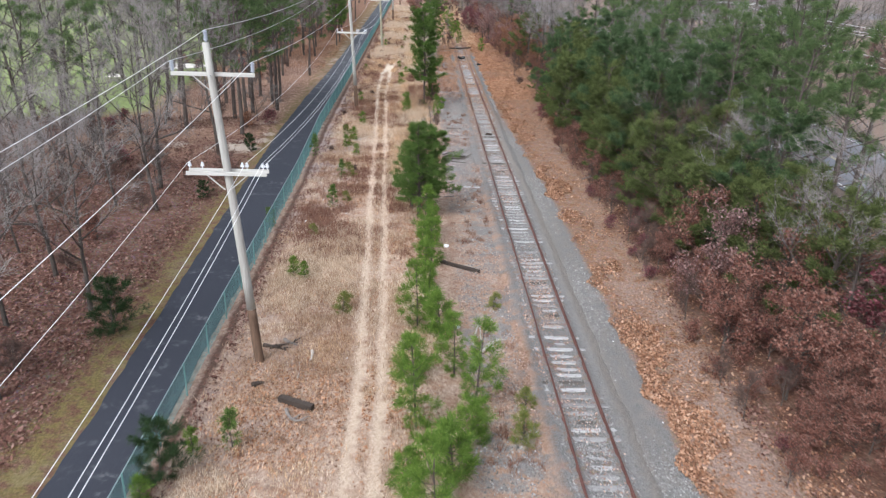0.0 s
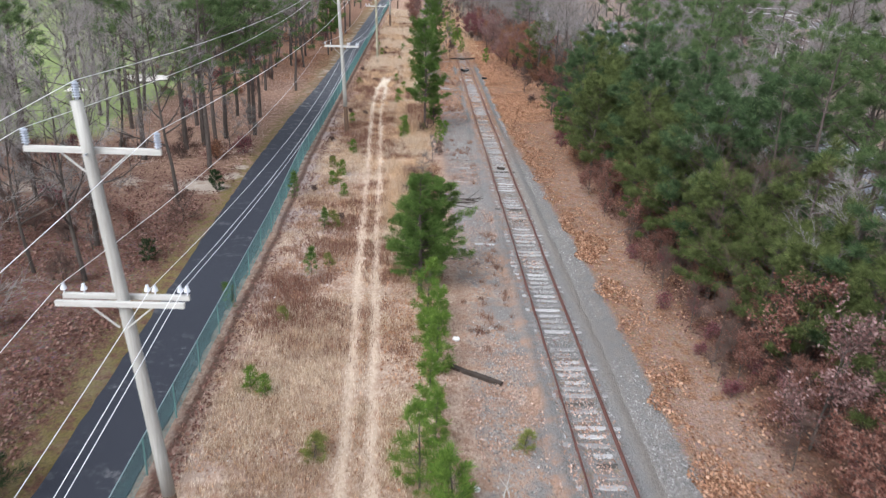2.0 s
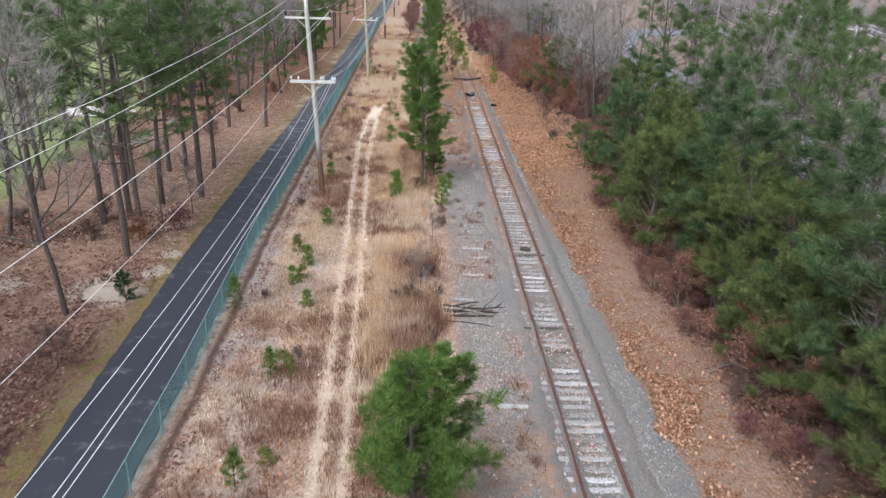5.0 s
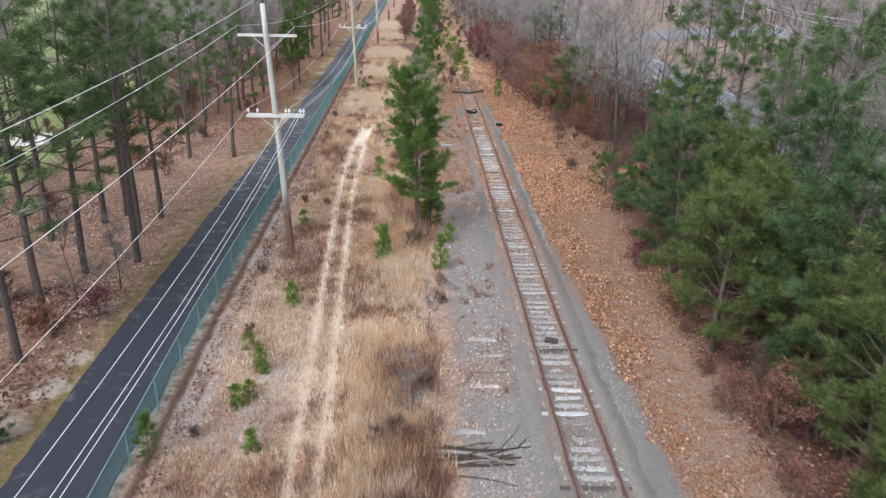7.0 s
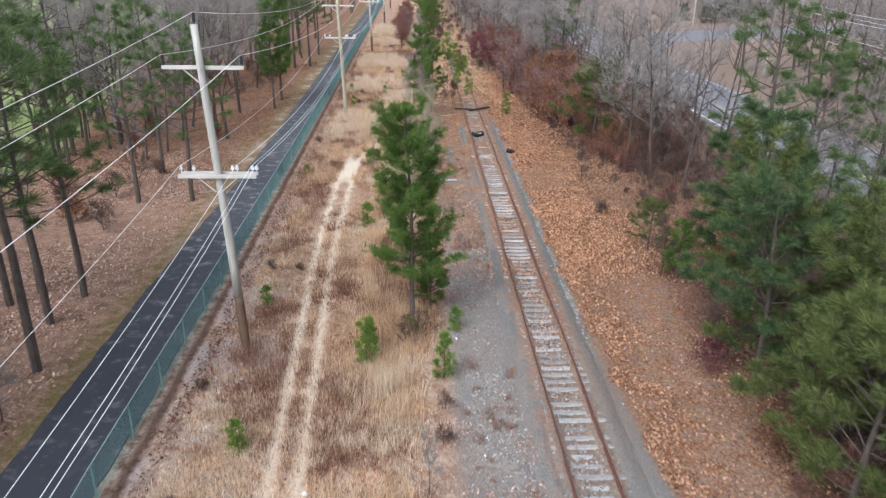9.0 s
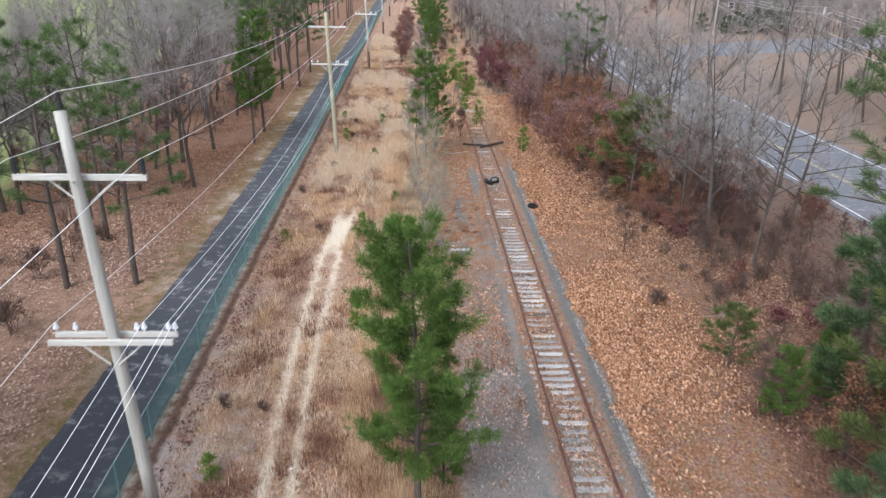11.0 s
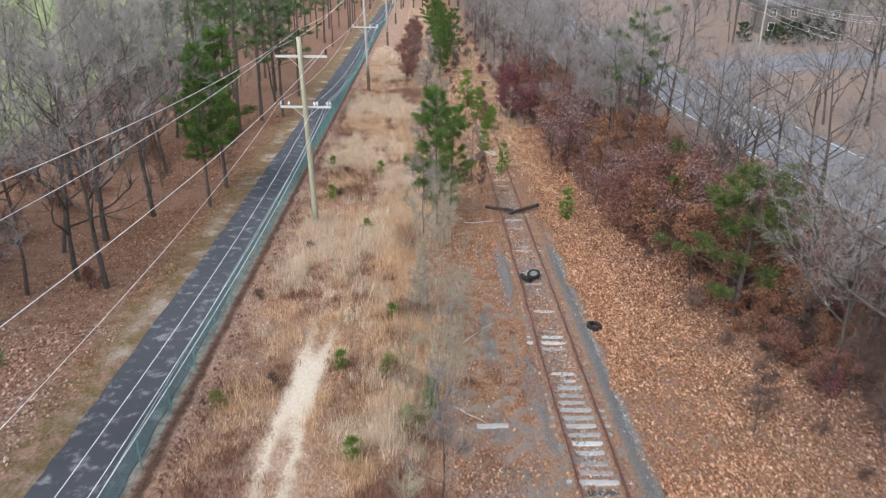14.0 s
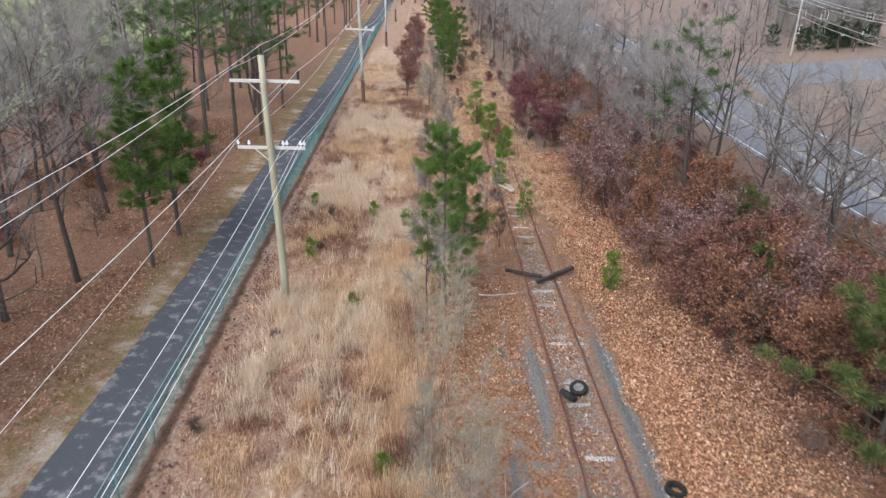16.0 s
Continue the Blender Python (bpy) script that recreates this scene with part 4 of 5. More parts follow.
STEM = [bare_tree(78 + i, h, 0.028, 0.3, 9, 0.14, 150, "upright grey sapling with few twigs in dry grass", twig=TWIG_STRAW, bark=TWIG_PALE_HAZED, name="sapling", thick=0.007) for i, h in enumerate((5.0, 6.2))]
BRUSH = [bare_tree(81 + i, h, 0.03, 0.06, 14, 0.55, 420, "low leafless brown brush", twig=TWIG_RED, name="brush", thick=0.0075) for i, h in enumerate((1.6, 2.2, 1.2))]
OAK = [bare_tree(91 + i, h, 0.07, 0.12, 15, 0.5, 430, lab, leaves=g, leaf_n=n, name="oak_tree", leaf=0.15) for i, (h, g, n, lab) in enumerate((
    (4.8, LEAF_RUSSET, 7, "young oak with withered russet leaves"), (5.4, LEAF_PURPLE, 6, "young oak with dull mauve-brown withered leaves"),
    (4.4, LEAF_CRIMSON, 10, "young oak with dark crimson leaves"), (5.0, LEAF_ORANGE, 7, "young oak with orange-brown withered leaves")))]
SCRUB = [bare_tree(101 + i, 1.5, 0.025, 0.08, 12, 0.55, 150, "low scrub with withered red-brown leaves", leaves=g, leaf_n=6, name="scrub_bush", leaf=0.13) for i, g in enumerate((LEAF_RUSSET, LEAF_CRIMSON, LEAF_ORANGE))]
CEDAR = [pine(111, 2.2, 0.05, 0.04, 0.8, 12, 14, 0.24, NEEDLES_DARK, "dark green evergreen shrub beside the path", 20, name="evergreen_shrub")]

# pines between the grass and the siding
# Past y 180 the lighter AIRY needles stand in for haze by their colour.
for kind, x, y, turn, s in ((TIERED, -5.75, 70.9, 60, 1.0), (SLIM[1], -4.9, 72.2, 10, 0.62),
                            (AIRY, -4.9, 112.6, 30, 1.0), (AIRY, -4.0, 115.6, 200, 0.8), (SLIM[1], -3.6, 170, 80, 1.0), (AIRY, -2.2, 182, 20, 0.8), (AIRY, -3.3, 186, 80, 0.8),
                            (AIRY, -1.5, 189, 140, 0.85), (AIRY, -2.6, 194, 20, 0.9), (SLIM[0], -4.0, 199, 60, 1.1), (AIRY, -3.5, 206, 60, 0.95), (AIRY, -4.5, 220, 0, 1.0), (MID[2], -4.0, 238, 0, 0.9)):
    plant(kind, x, y, turn, s, group="pines between path and rails")
for k, x, y, turn, s, sz in ((1, -6.1, 37.0, 20, 1.15, 0.98), (1, -5.5, 38.3, 150, 1.15, 0.86), (1, -6.6, 39.0, 60, 0.9, 0.7)):
    plant(SLIM[k], x, y, turn, s, sz, group="pines between path and rails")
rng = random.Random(5)
# saplings in the row beside the siding
for x, y, s in ((-6.1, 22.9, 1.0), (-5.1, 21.9, 1.1), (-3.9, 16.9, 1.05), (-6.1, 15.5, 1.1), (-4.9, 12.5, 1.2), (-5.4, 29.8, 1.0), (-5.8, 27.0, 0.9), (-5.7, 32.0, 0.8), (-6.3, 18.7, 0.9), (-4.6, 19.1, 0.85), (-5.5, 10.4, 1.1), (-6.4, 12.4, 0.8), (-4.3, 14.4, 1.0), (-5.6, 25.0, 0.8), (-5.8, 34.2, 0.9), (-5.3, 33.0, 0.8), (-4.5, 66.5, 0.72), (-7.56, 67.5, 0.75), (3.4, 114.4, 0.75), (0.4, 139.0, 1.1), (-0.6, 131.0, 0.9), (0.2, 124.5, 0.7), (-0.4, 143.0, 1.2), (-1.0, 149.0, 1.2)):
    plant(rng.choice(YOUNG), x, y, rng.uniform(0, 360), 1.08 * s, group="young pines beside the siding")
# seedlings and dark little shrubs in the dry grass
for x, y, k, s in ((-11.7, 39.0, 2, 1.2), (-12.5, 28.4, 0, 1.0), (-11.9, 28.0, 0, 0.9), (-9.6, 24.4, 1, 1.2), (-12.3, 14.4, 2, 1.3), (-13.6, 14.2, 0, 0.9), (-14.4, 11.6, 0, 1.1), (-2.3, 14.9, 1, 1.3), (-15.0, 35.1, 2, 1.0), (-11.5, 62.2, 0, 1.2), (-7.5, 68.5, 2, 1.3),
                   (-12.3, 54.0, 0, 1.0), (-11.8, 56.4, 0, 1.1), (-11.2, 51.5, 0, 0.9), (-14.5, 51.2, 2, 1.4), (-11.8, 45.4, 2, 1.1), (-12.0, 54.6, 1, 0.9), (-12.6, 58.2, 1, 1.0), (-11.2, 45.8, 1, 1.2), (-8.5, 83.1, 0, 1.5), (-12.5, 72.8, 0, 1.0), (-5.5, 92.8, 2, 1.5), (-7.2, 96.0, 1, 1.0), (-9.1, 96.3, 0, 0.9)):
    plant(SPRIG[k], x, y, 61 * y, s, group="seedlings in the grass")
for x, y, k, s in ((-13.4, 93.7, 1, 0.9), (-8.1, 90.4, 0, 1.0), (-6.1, 92.1, 1, 1.2), (-7.2, 100.5, 0, 0.9), (-2.5, 25.0, 1, 0.9), (-2.0, 17.0, 1, 1.0), (-12.2, 34.0, 1, 0.8), (-10.9, 40.2, 1, 0.8), (-9.2, 112.0, 1, 1.0), (-12.0, 118.0, 0, 1.1), (-9.0, 124.0, 0, 1.1), (-12.8, 126.0, 0, 0.9), (-5.8, 70.0, 1, 1.0), (-3.9, 70.4, 0, 1.1)):
    plant(SPRIG[k], x, y, 61 * y, s, group="seedlings in the grass")


# ---- woods ----
def scatter(seed, n, x0, x1, y0, y1, gap, keep=None):
    """Loose random places, none nearer to another than the gap."""
    r, out = random.Random(seed), []
    for _ in range(n * 12):
        if len(out) >= n:
            break
        x, y = r.uniform(x0, x1), r.uniform(y0, y1)
        if (keep is None or keep(x, y)) and all((x - a) ** 2 + (y - b) ** 2 > gap * gap for a, b in out):
            out.append((x, y))
    return out


def grow(seed, kinds, places, s0, s1, group):
    r = random.Random(seed)
    for x, y in places:
        s = r.uniform(s0, s1)
        plant(r.choice(kinds), x, y, r.uniform(0, 360), s, s * r.uniform(0.92, 1.1), group=group)


# pines along the far side of the path
for x, y, k, s in ((-20.4, 67.2, 0, 1.0), (-22.5, 65.7, 1, 0.95), (-23.6, 63.1, 2, 0.95), (-21.6, 57.1, 3, 0.95), (-21.6, 71.0, 1, 0.9), (-21.3, 73.8, 3, 0.85), (-24.3, 72.9, 0, 0.9), (-23.4, 87.4, 3, 0.85),
                   (-20.1, 87.8, 1, 0.8), (-24.7, 61.9, 0, 1.0), (-23.5, 74.2, 2, 0.8), (-19.9, 143.9, 1, 0.9), (-26.1, 70.0, 2, 0.95), (-26.8, 58.5, 1, 1.0), (-21.8, 59.9, 1, 0.9), (-23.9, 94.0, 0, 0.8)):
    plant(TALL[k], x, y, 47 * y, s, group="pines beside the path")
for x, y, k, s in ((10.4, 94.7, 1, 0.8), (11.5, 92.9, 2, 0.85), (10.6, 98.6, 0, 0.8), (11.2, 97.4, 3, 0.9), (13.0, 90.0, 4, 0.8), (-30.8, 121.0, 2, 1.0), (-32.1, 126.4, 4, 1.0)):
    plant(BARE[k], x, y, 37 * y, s, group="leafless trees")
plant(SLIM[0], -19.8, 120.8, 30, 1.4, group="pines beside the path")
plant(SLIM[2], -19.8, 116.4, 130, 1.2, group="pines beside the path")
grow(3, TALL, scatter(4, 40, -34, -20.0, 132, 250, 2.6), 0.7, 1.0, "pines beside the path")
grow(45, BARE, scatter(73, 12, -46, -29, 66, 98, 3.0), 0.8, 1.05, "leafless trees")
grow(4, TALL, scatter(7, 7, -36, -27, 44, 110, 4.0), 0.7, 0.95, "pines beside the path")
# leafless woods on the far side of the path
grow(5, BARE, scatter(8, 40, -48, -21.0, 14, 62, 2.5), 0.75, 1.05, "leafless trees")
grow(6, BARE, scatter(9, 66, -60, -21.5, 92, 190, 2.6), 0.75, 1.05, "leafless trees")
grow(46, FORKED, scatter(74, 9, -35, -22.5, 92, 128, 2.8), 0.9, 1.15, "leafless trees")
grow(39, BARE, scatter(67, 12, -36, -22.5, 98, 138, 2.6), 0.8, 1.05, "leafless trees")
grow(7, TALL + MID[2:3], scatter(10, 34, -130, -72, 80, 260, 4.0), 0.9, 1.2, "trees beyond the lawn")
grow(8, TALL, scatter(11, 36, -70, -19.5, 250, 330, 4.0), 0.9, 1.2, "far woods")
grow(9, BRUSH + THIN + SCRUB, scatter(12, 62, -38, -19.8, 10, 64, 1.4, lambda x, y: not (x > -24.5 and 49 < y < 56)), 0.7, 1.2, "undergrowth")
grow(10, BRUSH + SCRUB + THIN[:1], scatter(13, 62, -38, -21.5, 74, 150, 1.5), 0.7, 1.2, "undergrowth")
for x, y, s in ((-14.15, 12.7, 0.95), (-19.2, 22.0, 1.1), (-20.3, 40.1, 0.5), (-19.8, 52.0, 0.6)):
    plant(CEDAR[0], x, y, 40 * y, s, group="dark evergreen shrubs")
# right of the railway: pines and oaks, then leafless trees
for x, y, k, s in ((6.9, 58.2, 3, 0.95), (8.6, 62.0, 1, 0.95), (7.6, 66.0, 0, 0.85), (9.2, 70.0, 1, 1.0), (10.8, 74.3, 0, 0.95), (9.4, 54.6, 0, 1.0), (11.2, 60.0, 2, 0.95), (12.4, 66.5, 1, 1.1), (8.3, 49.5, 1, 0.9), (10.2, 46.0, 2, 0.95),
                   (12.5, 52.5, 0, 1.05), (9.0, 41.5, 0, 1.0), (12.6, 38.0, 2, 1.0), (13.8, 43.0, 1, 1.2), (11.3, 24.5, 1, 0.85), (12.1, 21.0, 3, 0.9), (10.2, 34.0, 1, 0.95), (11.6, 29.5, 0, 0.9), (10.9, 38.5, 2, 0.95), (13.0, 31.0, 0, 1.1), (14.0, 58.0, 2, 1.0), (14.6, 71.0, 2, 0.9), (14.5, 36.0, 2, 1.1), (9.3, 30.6, 3, 0.75), (8.3, 37.2, 3, 0.85), (9.0, 101.0, 3, 0.95)):
    plant(MID[k] if x < 12.2 else TALL[k], x, y, 53 * y, 1.1 * s if x < 12.2 else 0.75 * s, group="pines beyond the railway")
for x, y, k, s in ((19.5, 52.5, 0, 0.95), (21.6, 46.5, 2, 0.9), (18.0, 60.5, 1, 0.95), (19.2, 69.5, 3, 1.0), (17.0, 65.0, 0, 0.9), (16.5, 40.0, 1, 0.9)):
    plant(TALL[k], x, y, 53 * y, s, group="pines beyond the railway")
for x, y, k, s in ((12.0, 119.0, 1, 0.5), (9.5, 111.0, 3, 0.55), (17.5, 86.0, 1, 0.5)):
    plant(MID[k], x, y, 53 * y, s, group="pines beyond the railway")
for x, y, k, s in ((7.6, 25.2, 1, 0.95), (9.0, 29.4, 0, 0.95), (7.0, 21.0, 0, 0.85), (10.2, 22.0, 0, 1.0), (8.2, 17.5, 0, 0.9), (9.2, 37.6, 3, 0.75), (7.4, 44.5, 0, 0.7), (8.0, 47.0, 3, 0.7), (9.0, 73.5, 3, 0.75), (7.4, 53.0, 3, 0.55), (11.6, 27.5, 0, 1.0), (13.4, 20.5, 2, 1.1), (10.8, 16.0, 0, 0.9), (12.8, 24.0, 0, 1.1)):
    plant(OAK[k], x, y, 71 * y, s, group="withered oaks")
grow(13, BARE, scatter(16, 22, 10.5, 22, 12, 76, 2.6), 0.55, 0.85, "leafless trees beyond the railway")
grow(26, THIN[1:2] + BRUSH + SCRUB, scatter(41, 48, 5.8, 16, 10, 76, 1.15, lambda x, y: x > 5.6 + 0.02 * abs(y - 40)), 0.6, 1.0, "undergrowth")
grow(33, [MID[3], MID[1], MID[3]], scatter(61, 20, 9.8, 15.0, 38, 62, 1.9), 0.55, 0.85, "pines beyond the railway")
grow(34, BRUSH + BRUSH + SCRUB[:2] + THIN[1:2], scatter(62, 46, 8.8, 16.5, 79, 104, 1.1, lambda x, y: x > 9.8 + 0.8 * math.sin(y * 0.7)), 0.5, 0.9, "undergrowth")
plant(THIN[1], 6.25, 92.0, 40, 0.75, group="thin saplings beyond the railway")
plant(BRUSH[2], 6.1, 85.2, 10, 0.8, group="undergrowth")
grow(31, THIN[1:2], scatter(52, 12, 10.0, 15.0, 88, 106, 1.5), 0.6, 1.0, "thin saplings beyond the railway")
grow(32, BRUSH + SCRUB, scatter(53, 26, 6.4, 12.0, 82, 112, 1.3, lambda x, y: x > 8 or y > 98), 0.4, 0.8, "undergrowth")
for x, y, k, s in ((9.4, 35.8, 1, 0.85), (11.4, 33.2, 0, 0.75), (9.2, 41.0, 0, 0.7), (12.2, 27.0, 1, 0.7), (9.3, 47.5, 1, 0.7)):
    plant(DARK_BARE[k], x, y, 29 * y, s, group="leafless trees beyond the railway")
grow(21, TALL, scatter(31, 24, 13.0, 22.0, 26, 82, 2.4), 0.7, 0.95, "pines beyond the railway")
for x, y, k, s in ((14.0, 108.5, 0, 1.0), (12.9, 116.0, 1, 0.95), (17.2, 110.5, 0, 1.0), (19.6, 107.0, 1, 0.95), (21.3, 104.6, 0, 0.9), (18.6, 122.5, 1, 1.0), (20.5, 117.5, 0, 0.95), (15.2, 101.5, 1, 0.85), (13.1, 96.9, 1, 0.75), (17.6, 95.5, 0, 0.9), (20.2, 134.0, 1, 0.95)):
    plant(FORKED[k], x, y, 41 * y, s, group="leafless trees beyond the railway")
grow(42, BRUSH + [OAK[1], OAK[0]] + THIN[1:2], scatter(70, 40, 11.5, 20.5, 92, 128, 1.0), 0.4, 0.75, "undergrowth")
plant(TALL[1], 11.6, 128.7, 20, 0.85, group="pines beyond the railway")
grow(14, BARE, scatter(17, 11, 11.5, 17.0, 112, 150, 2.6), 0.7, 1.0, "leafless trees beyond the railway")
grow(15, THIN[1:2] + BRUSH, scatter(18, 24, 9.0, 22.5, 86, 138, 1.3, lambda x, y: x > 12.5 - 0.1 * (y - 86)), 0.6, 1.05, "undergrowth")
grow(16, [OAK[0], OAK[1], OAK[0], OAK[1], OAK[3], OAK[1], BARE[3]], scatter(19, 62, 4.4, 14, 106, 165, 1.6, lambda x, y: x > 4.6 + max(0, 122 - y) * 0.2), 0.6, 1.05, "withered oaks")
grow(17, [OAK[2]], scatter(20, 6, 2.4, 5.4, 138, 158, 1.5), 0.75, 0.95, "withered oaks")
grow(44, SCRUB[:1] + SCRUB[2:], scatter(72, 40, 5.6, 13, 103, 132, 1.0, lambda x, y: x > 5.2 + max(0, 122 - y) * 0.2), 0.6, 1.0, "withered oaks")
grow(22, OAK[:2], scatter(32, 14, -8.4, -6.8, 162, 215, 2.2), 0.6, 0.85, "withered oaks")
grow(18, BARE + [OAK[1]] * 2 + THIN, scatter(21, 130, 3.6, 22, 146, 285, 2.1), 0.65, 0.95, "leafless trees beyond the railway")
grow(19, [TALL[0], THIN[0], OAK[1], BARE[1], BARE[3]], scatter(22, 110, 38, 130, 60, 330, 3.6, lambda x, y: not 124 < y - 0.35 * (x - 31) < 194), 0.9, 1.3, "trees across the road")
grow(37, BARE + [OAK[1], THIN[1]], scatter(65, 74, 34.5, 62, 66, 160, 2.6, lambda x, y: y - 0.35 * (x - 31) < 143), 0.9, 1.2, "trees across the road")
grow(20, TALL, scatter(23, 40, -16, 22, 280, 380, 3.5), 0.8, 1.1, "far woods")
grow(27, THIN[:2] + BRUSH, scatter(42, 34, -6.0, -0.6, 119, 215, 1.1), 0.5, 0.85, "overgrowth on the old line")
grow(36, BRUSH + THIN[1:2] + SCRUB[:1], scatter(64, 56, 3.0, 20.0, 138, 230, 1.6), 0.7, 1.2, "undergrowth")
grow(28, BRUSH + SCRUB[:1] + WISP, scatter(43, 44, -1.5, 4.0, 138, 230, 1.1), 0.6, 1.0, "overgrowth on the old line")
grow(29, BARE, scatter(44, 16, 14.5, 22.0, 56, 84, 2.2), 0.6, 0.9, "leafless trees beyond the railway")
grow(30, [OAK[0], SCRUB[0], SCRUB[1], OAK[0], THIN[1]], scatter(45, 90, 5.6, 10.5, 12, 60, 0.8, lambda x, y: x > 5.6 + 0.5 * math.sin(y)), 0.32, 0.62, "undergrowth")
for x, y, s in ((6.3, 112.4, 0.8), (7.3, 108.6, 0.85), (8.3, 105.2, 0.85), (9.2, 102.0, 0.8), (8.0, 112.2, 0.95), (9.4, 108.0, 1.0), (10.6, 104.4, 0.95), (10.2, 112.0, 1.0), (11.6, 100.5, 0.8), (11.8, 107.5, 1.0)):
    plant(OAK[0] if int(y) % 3 else OAK[3], x, y, 83 * y, s, group="withered oaks")
grow(43, [OAK[0], SCRUB[0], OAK[3], SCRUB[2], THIN[1]], scatter(71, 26, 8.6, 13.5, 94, 107, 1.0), 0.4, 0.75, "withered oaks")
for x, y, s in ((7.7, 75.7, 0.5), (10.0, 76.6, 0.55)):
    plant(SLIM[1], x, y, 83 * y, s * 1.3, s, group="pines beyond the railway")
for x, y, s in ((9.3, 33.6, 0.8), (9.9, 30.6, 0.85), (10.6, 27.6, 0.85), (8.7, 39.0, 0.75), (9.4, 36.4, 0.75), (8.9, 44.2, 1.0), (9.3, 47.8, 1.0), (8.0, 42.6, 0.65), (7.4, 46.8, 0.55), (8.4, 52.2, 0.8), (9.6, 50.0, 0.9), (8.6, 55.6, 0.8), (9.0, 58.5, 1.0), (10.2, 56.1, 1.0), (8.3, 60.7, 0.9), (9.6, 62.6, 1.0), (8.8, 66.6, 0.9), (9.4, 44.2, 0.95), (7.4, 79.6, 0.42)):
    plant(MID[3] if int(y) % 2 else MID[1], x, y, 71 * y, s, group="pines beyond the railway")
grow(35, [OAK[0], SCRUB[1], SCRUB[0]], scatter(63, 44, 6.8, 11.0, 14, 50, 0.9), 0.3, 0.6, "undergrowth")
grow(41, SCRUB[:2] + BRUSH[:2] + [OAK[0]], scatter(69, 54, 7.4, 14.0, 20, 46, 0.8), 0.45, 0.8, "undergrowth")
grow(38, BRUSH, scatter(66, 6, -7.2, -5.0, 47.5, 57, 0.7), 0.3, 0.5, "brush beside the rails")
# grey brush and thin saplings between grass and rails
grow(23, WISP + WISP + THIN[:1], scatter(33, 58, -6.5, -3.7, 84, 172, 0.8), 0.5, 0.95, "thin saplings beside the rails")
grow(40, STEM, scatter(68, 26, -6.2, -3.9, 90, 116, 0.6), 0.55, 1.0, "thin saplings beside the rails")
grow(24, BRUSH + THIN[:1], scatter(34, 12, -6.6, -4.4, 50, 84, 1.0), 0.35, 0.65, "brush beside the rails")
grow(25, BRUSH[2:], scatter(35, 12, -13.8, -10.8, 46, 130, 1.4), 0.35, 0.55, "low brush in the grass")


# ---- ground cover: loose pieces ----
def patchy(px, py, seed):
    """A soft field between 0 and 1 that makes loose pieces gather in drifts."""
    r = np.random.RandomState(seed)
    out = np.zeros_like(px)
    for f in (0.35, 0.8, 1.7, 3.1):
        for _ in range(3):
            a, ph = r.uniform(0, 6.28), r.uniform(0, 6.28)
            out += np.sin((px * math.cos(a) + py * math.sin(a)) * f * r.uniform(0.8, 1.25) + ph) / (1 + f)
    return 1 / (1 + np.exp(-1.6 * out))


def off_ruts(px, py):
    """True away from the two worn wheel ruts."""
    c = np.interp(py, [18, 48, 80, 92, 123, 150], [-7.9, -9.2, -10.6, -10.6, -9.1, -9.3])
    margin = -5.3 + 0.5 * np.sin(py * 0.9) + 0.3 * np.sin(py * 2.3) + 0.7 * np.sin(px * 83.1 + py * 97.7)
    rut = (np.abs(np.abs(px - c) - 0.45) > 0.26) | ((py > 99) & (np.sin(px * 83.1 + py * 47.7) > 0.2))
    return (px < margin) & rut & ~((np.abs(px - c) < 0.55) & (py > 91.5) & (py < 98))


def off_cinders(px, py):
    edge = np.interp(py, [40, 78], [3.0, 1.95]) + 0.25 * np.sin(py * 1.3) + 0.15 * np.sin(py * 3.1)
    thin = (py < 86) & (px > edge + 1.3 + 0.6 * np.sin(py * 0.9)) & (np.sin(px * 91.7 + py * 57.3) < np.interp(py, [68, 86], [0.9, -0.6]))
    under = (py > 72) & (np.sin(px * 57.3 + py * 71.9) * 0.5 + 0.5 > np.interp(px + 0.8 * np.sin(py * 0.45) + 0.5 * np.sin(py * 1.3), [4.2, 8.5], [1.0, 0.0]))
    return (px > edge) & ~thin & ~under


def off_slag(px, py):
    """True away from the dark slag bands beside the rails, with a few strays."""
    w = 0.12 * np.sin(py * 1.1) + 0.08 * np.sin(py * 2.7)
    band = ((px > 1.25 + w) & (px < 1.95 + w)) | ((px > -1.7 + w) & (px < -1.2 + w) & (np.sin(py * 0.55) > -0.2))
    return ~(band & (py > 70) & (py < 110) & (np.sin(px * 91.7 + py * 57.3) < 0.6))


def off_sand(px, py):
    return ((px + 20.6) ** 2 / 2.4 + (py - 52.8) ** 2 / 1.2 > 1.0) & ((px + 20.3) ** 2 + (py - 61.9) ** 2 > 0.7)


def pick(seed, n, x0, x1, y0, y1, drift=1.0, keep_if=None):
    """n places in a rectangle, gathered in drifts."""
    r = np.random.RandomState(seed)
    px = r.uniform(x0, x1, n * 4)
    py = y0 + (y1 - y0) * r.uniform(0, 1, n * 4) ** 1.2
    keep = r.uniform(0, 1, n * 4) < patchy(px, py, seed) ** drift
    soft = 0.12 * min(x1 - x0, 4.0)
    ragged = r.normal(0, 1.0, n * 4)
    keep &= (px + soft * ragged > x0 + soft) & (px + soft * ragged < x1 - soft)
    keep &= (y0 < 20) | (py - y0 > 6.0 * np.abs(ragged))
    if keep_if is not None:
        keep &= keep_if(px, py)
    px, py = px[keep][:n], py[keep][:n]
    return px, py, heights(px, py), r


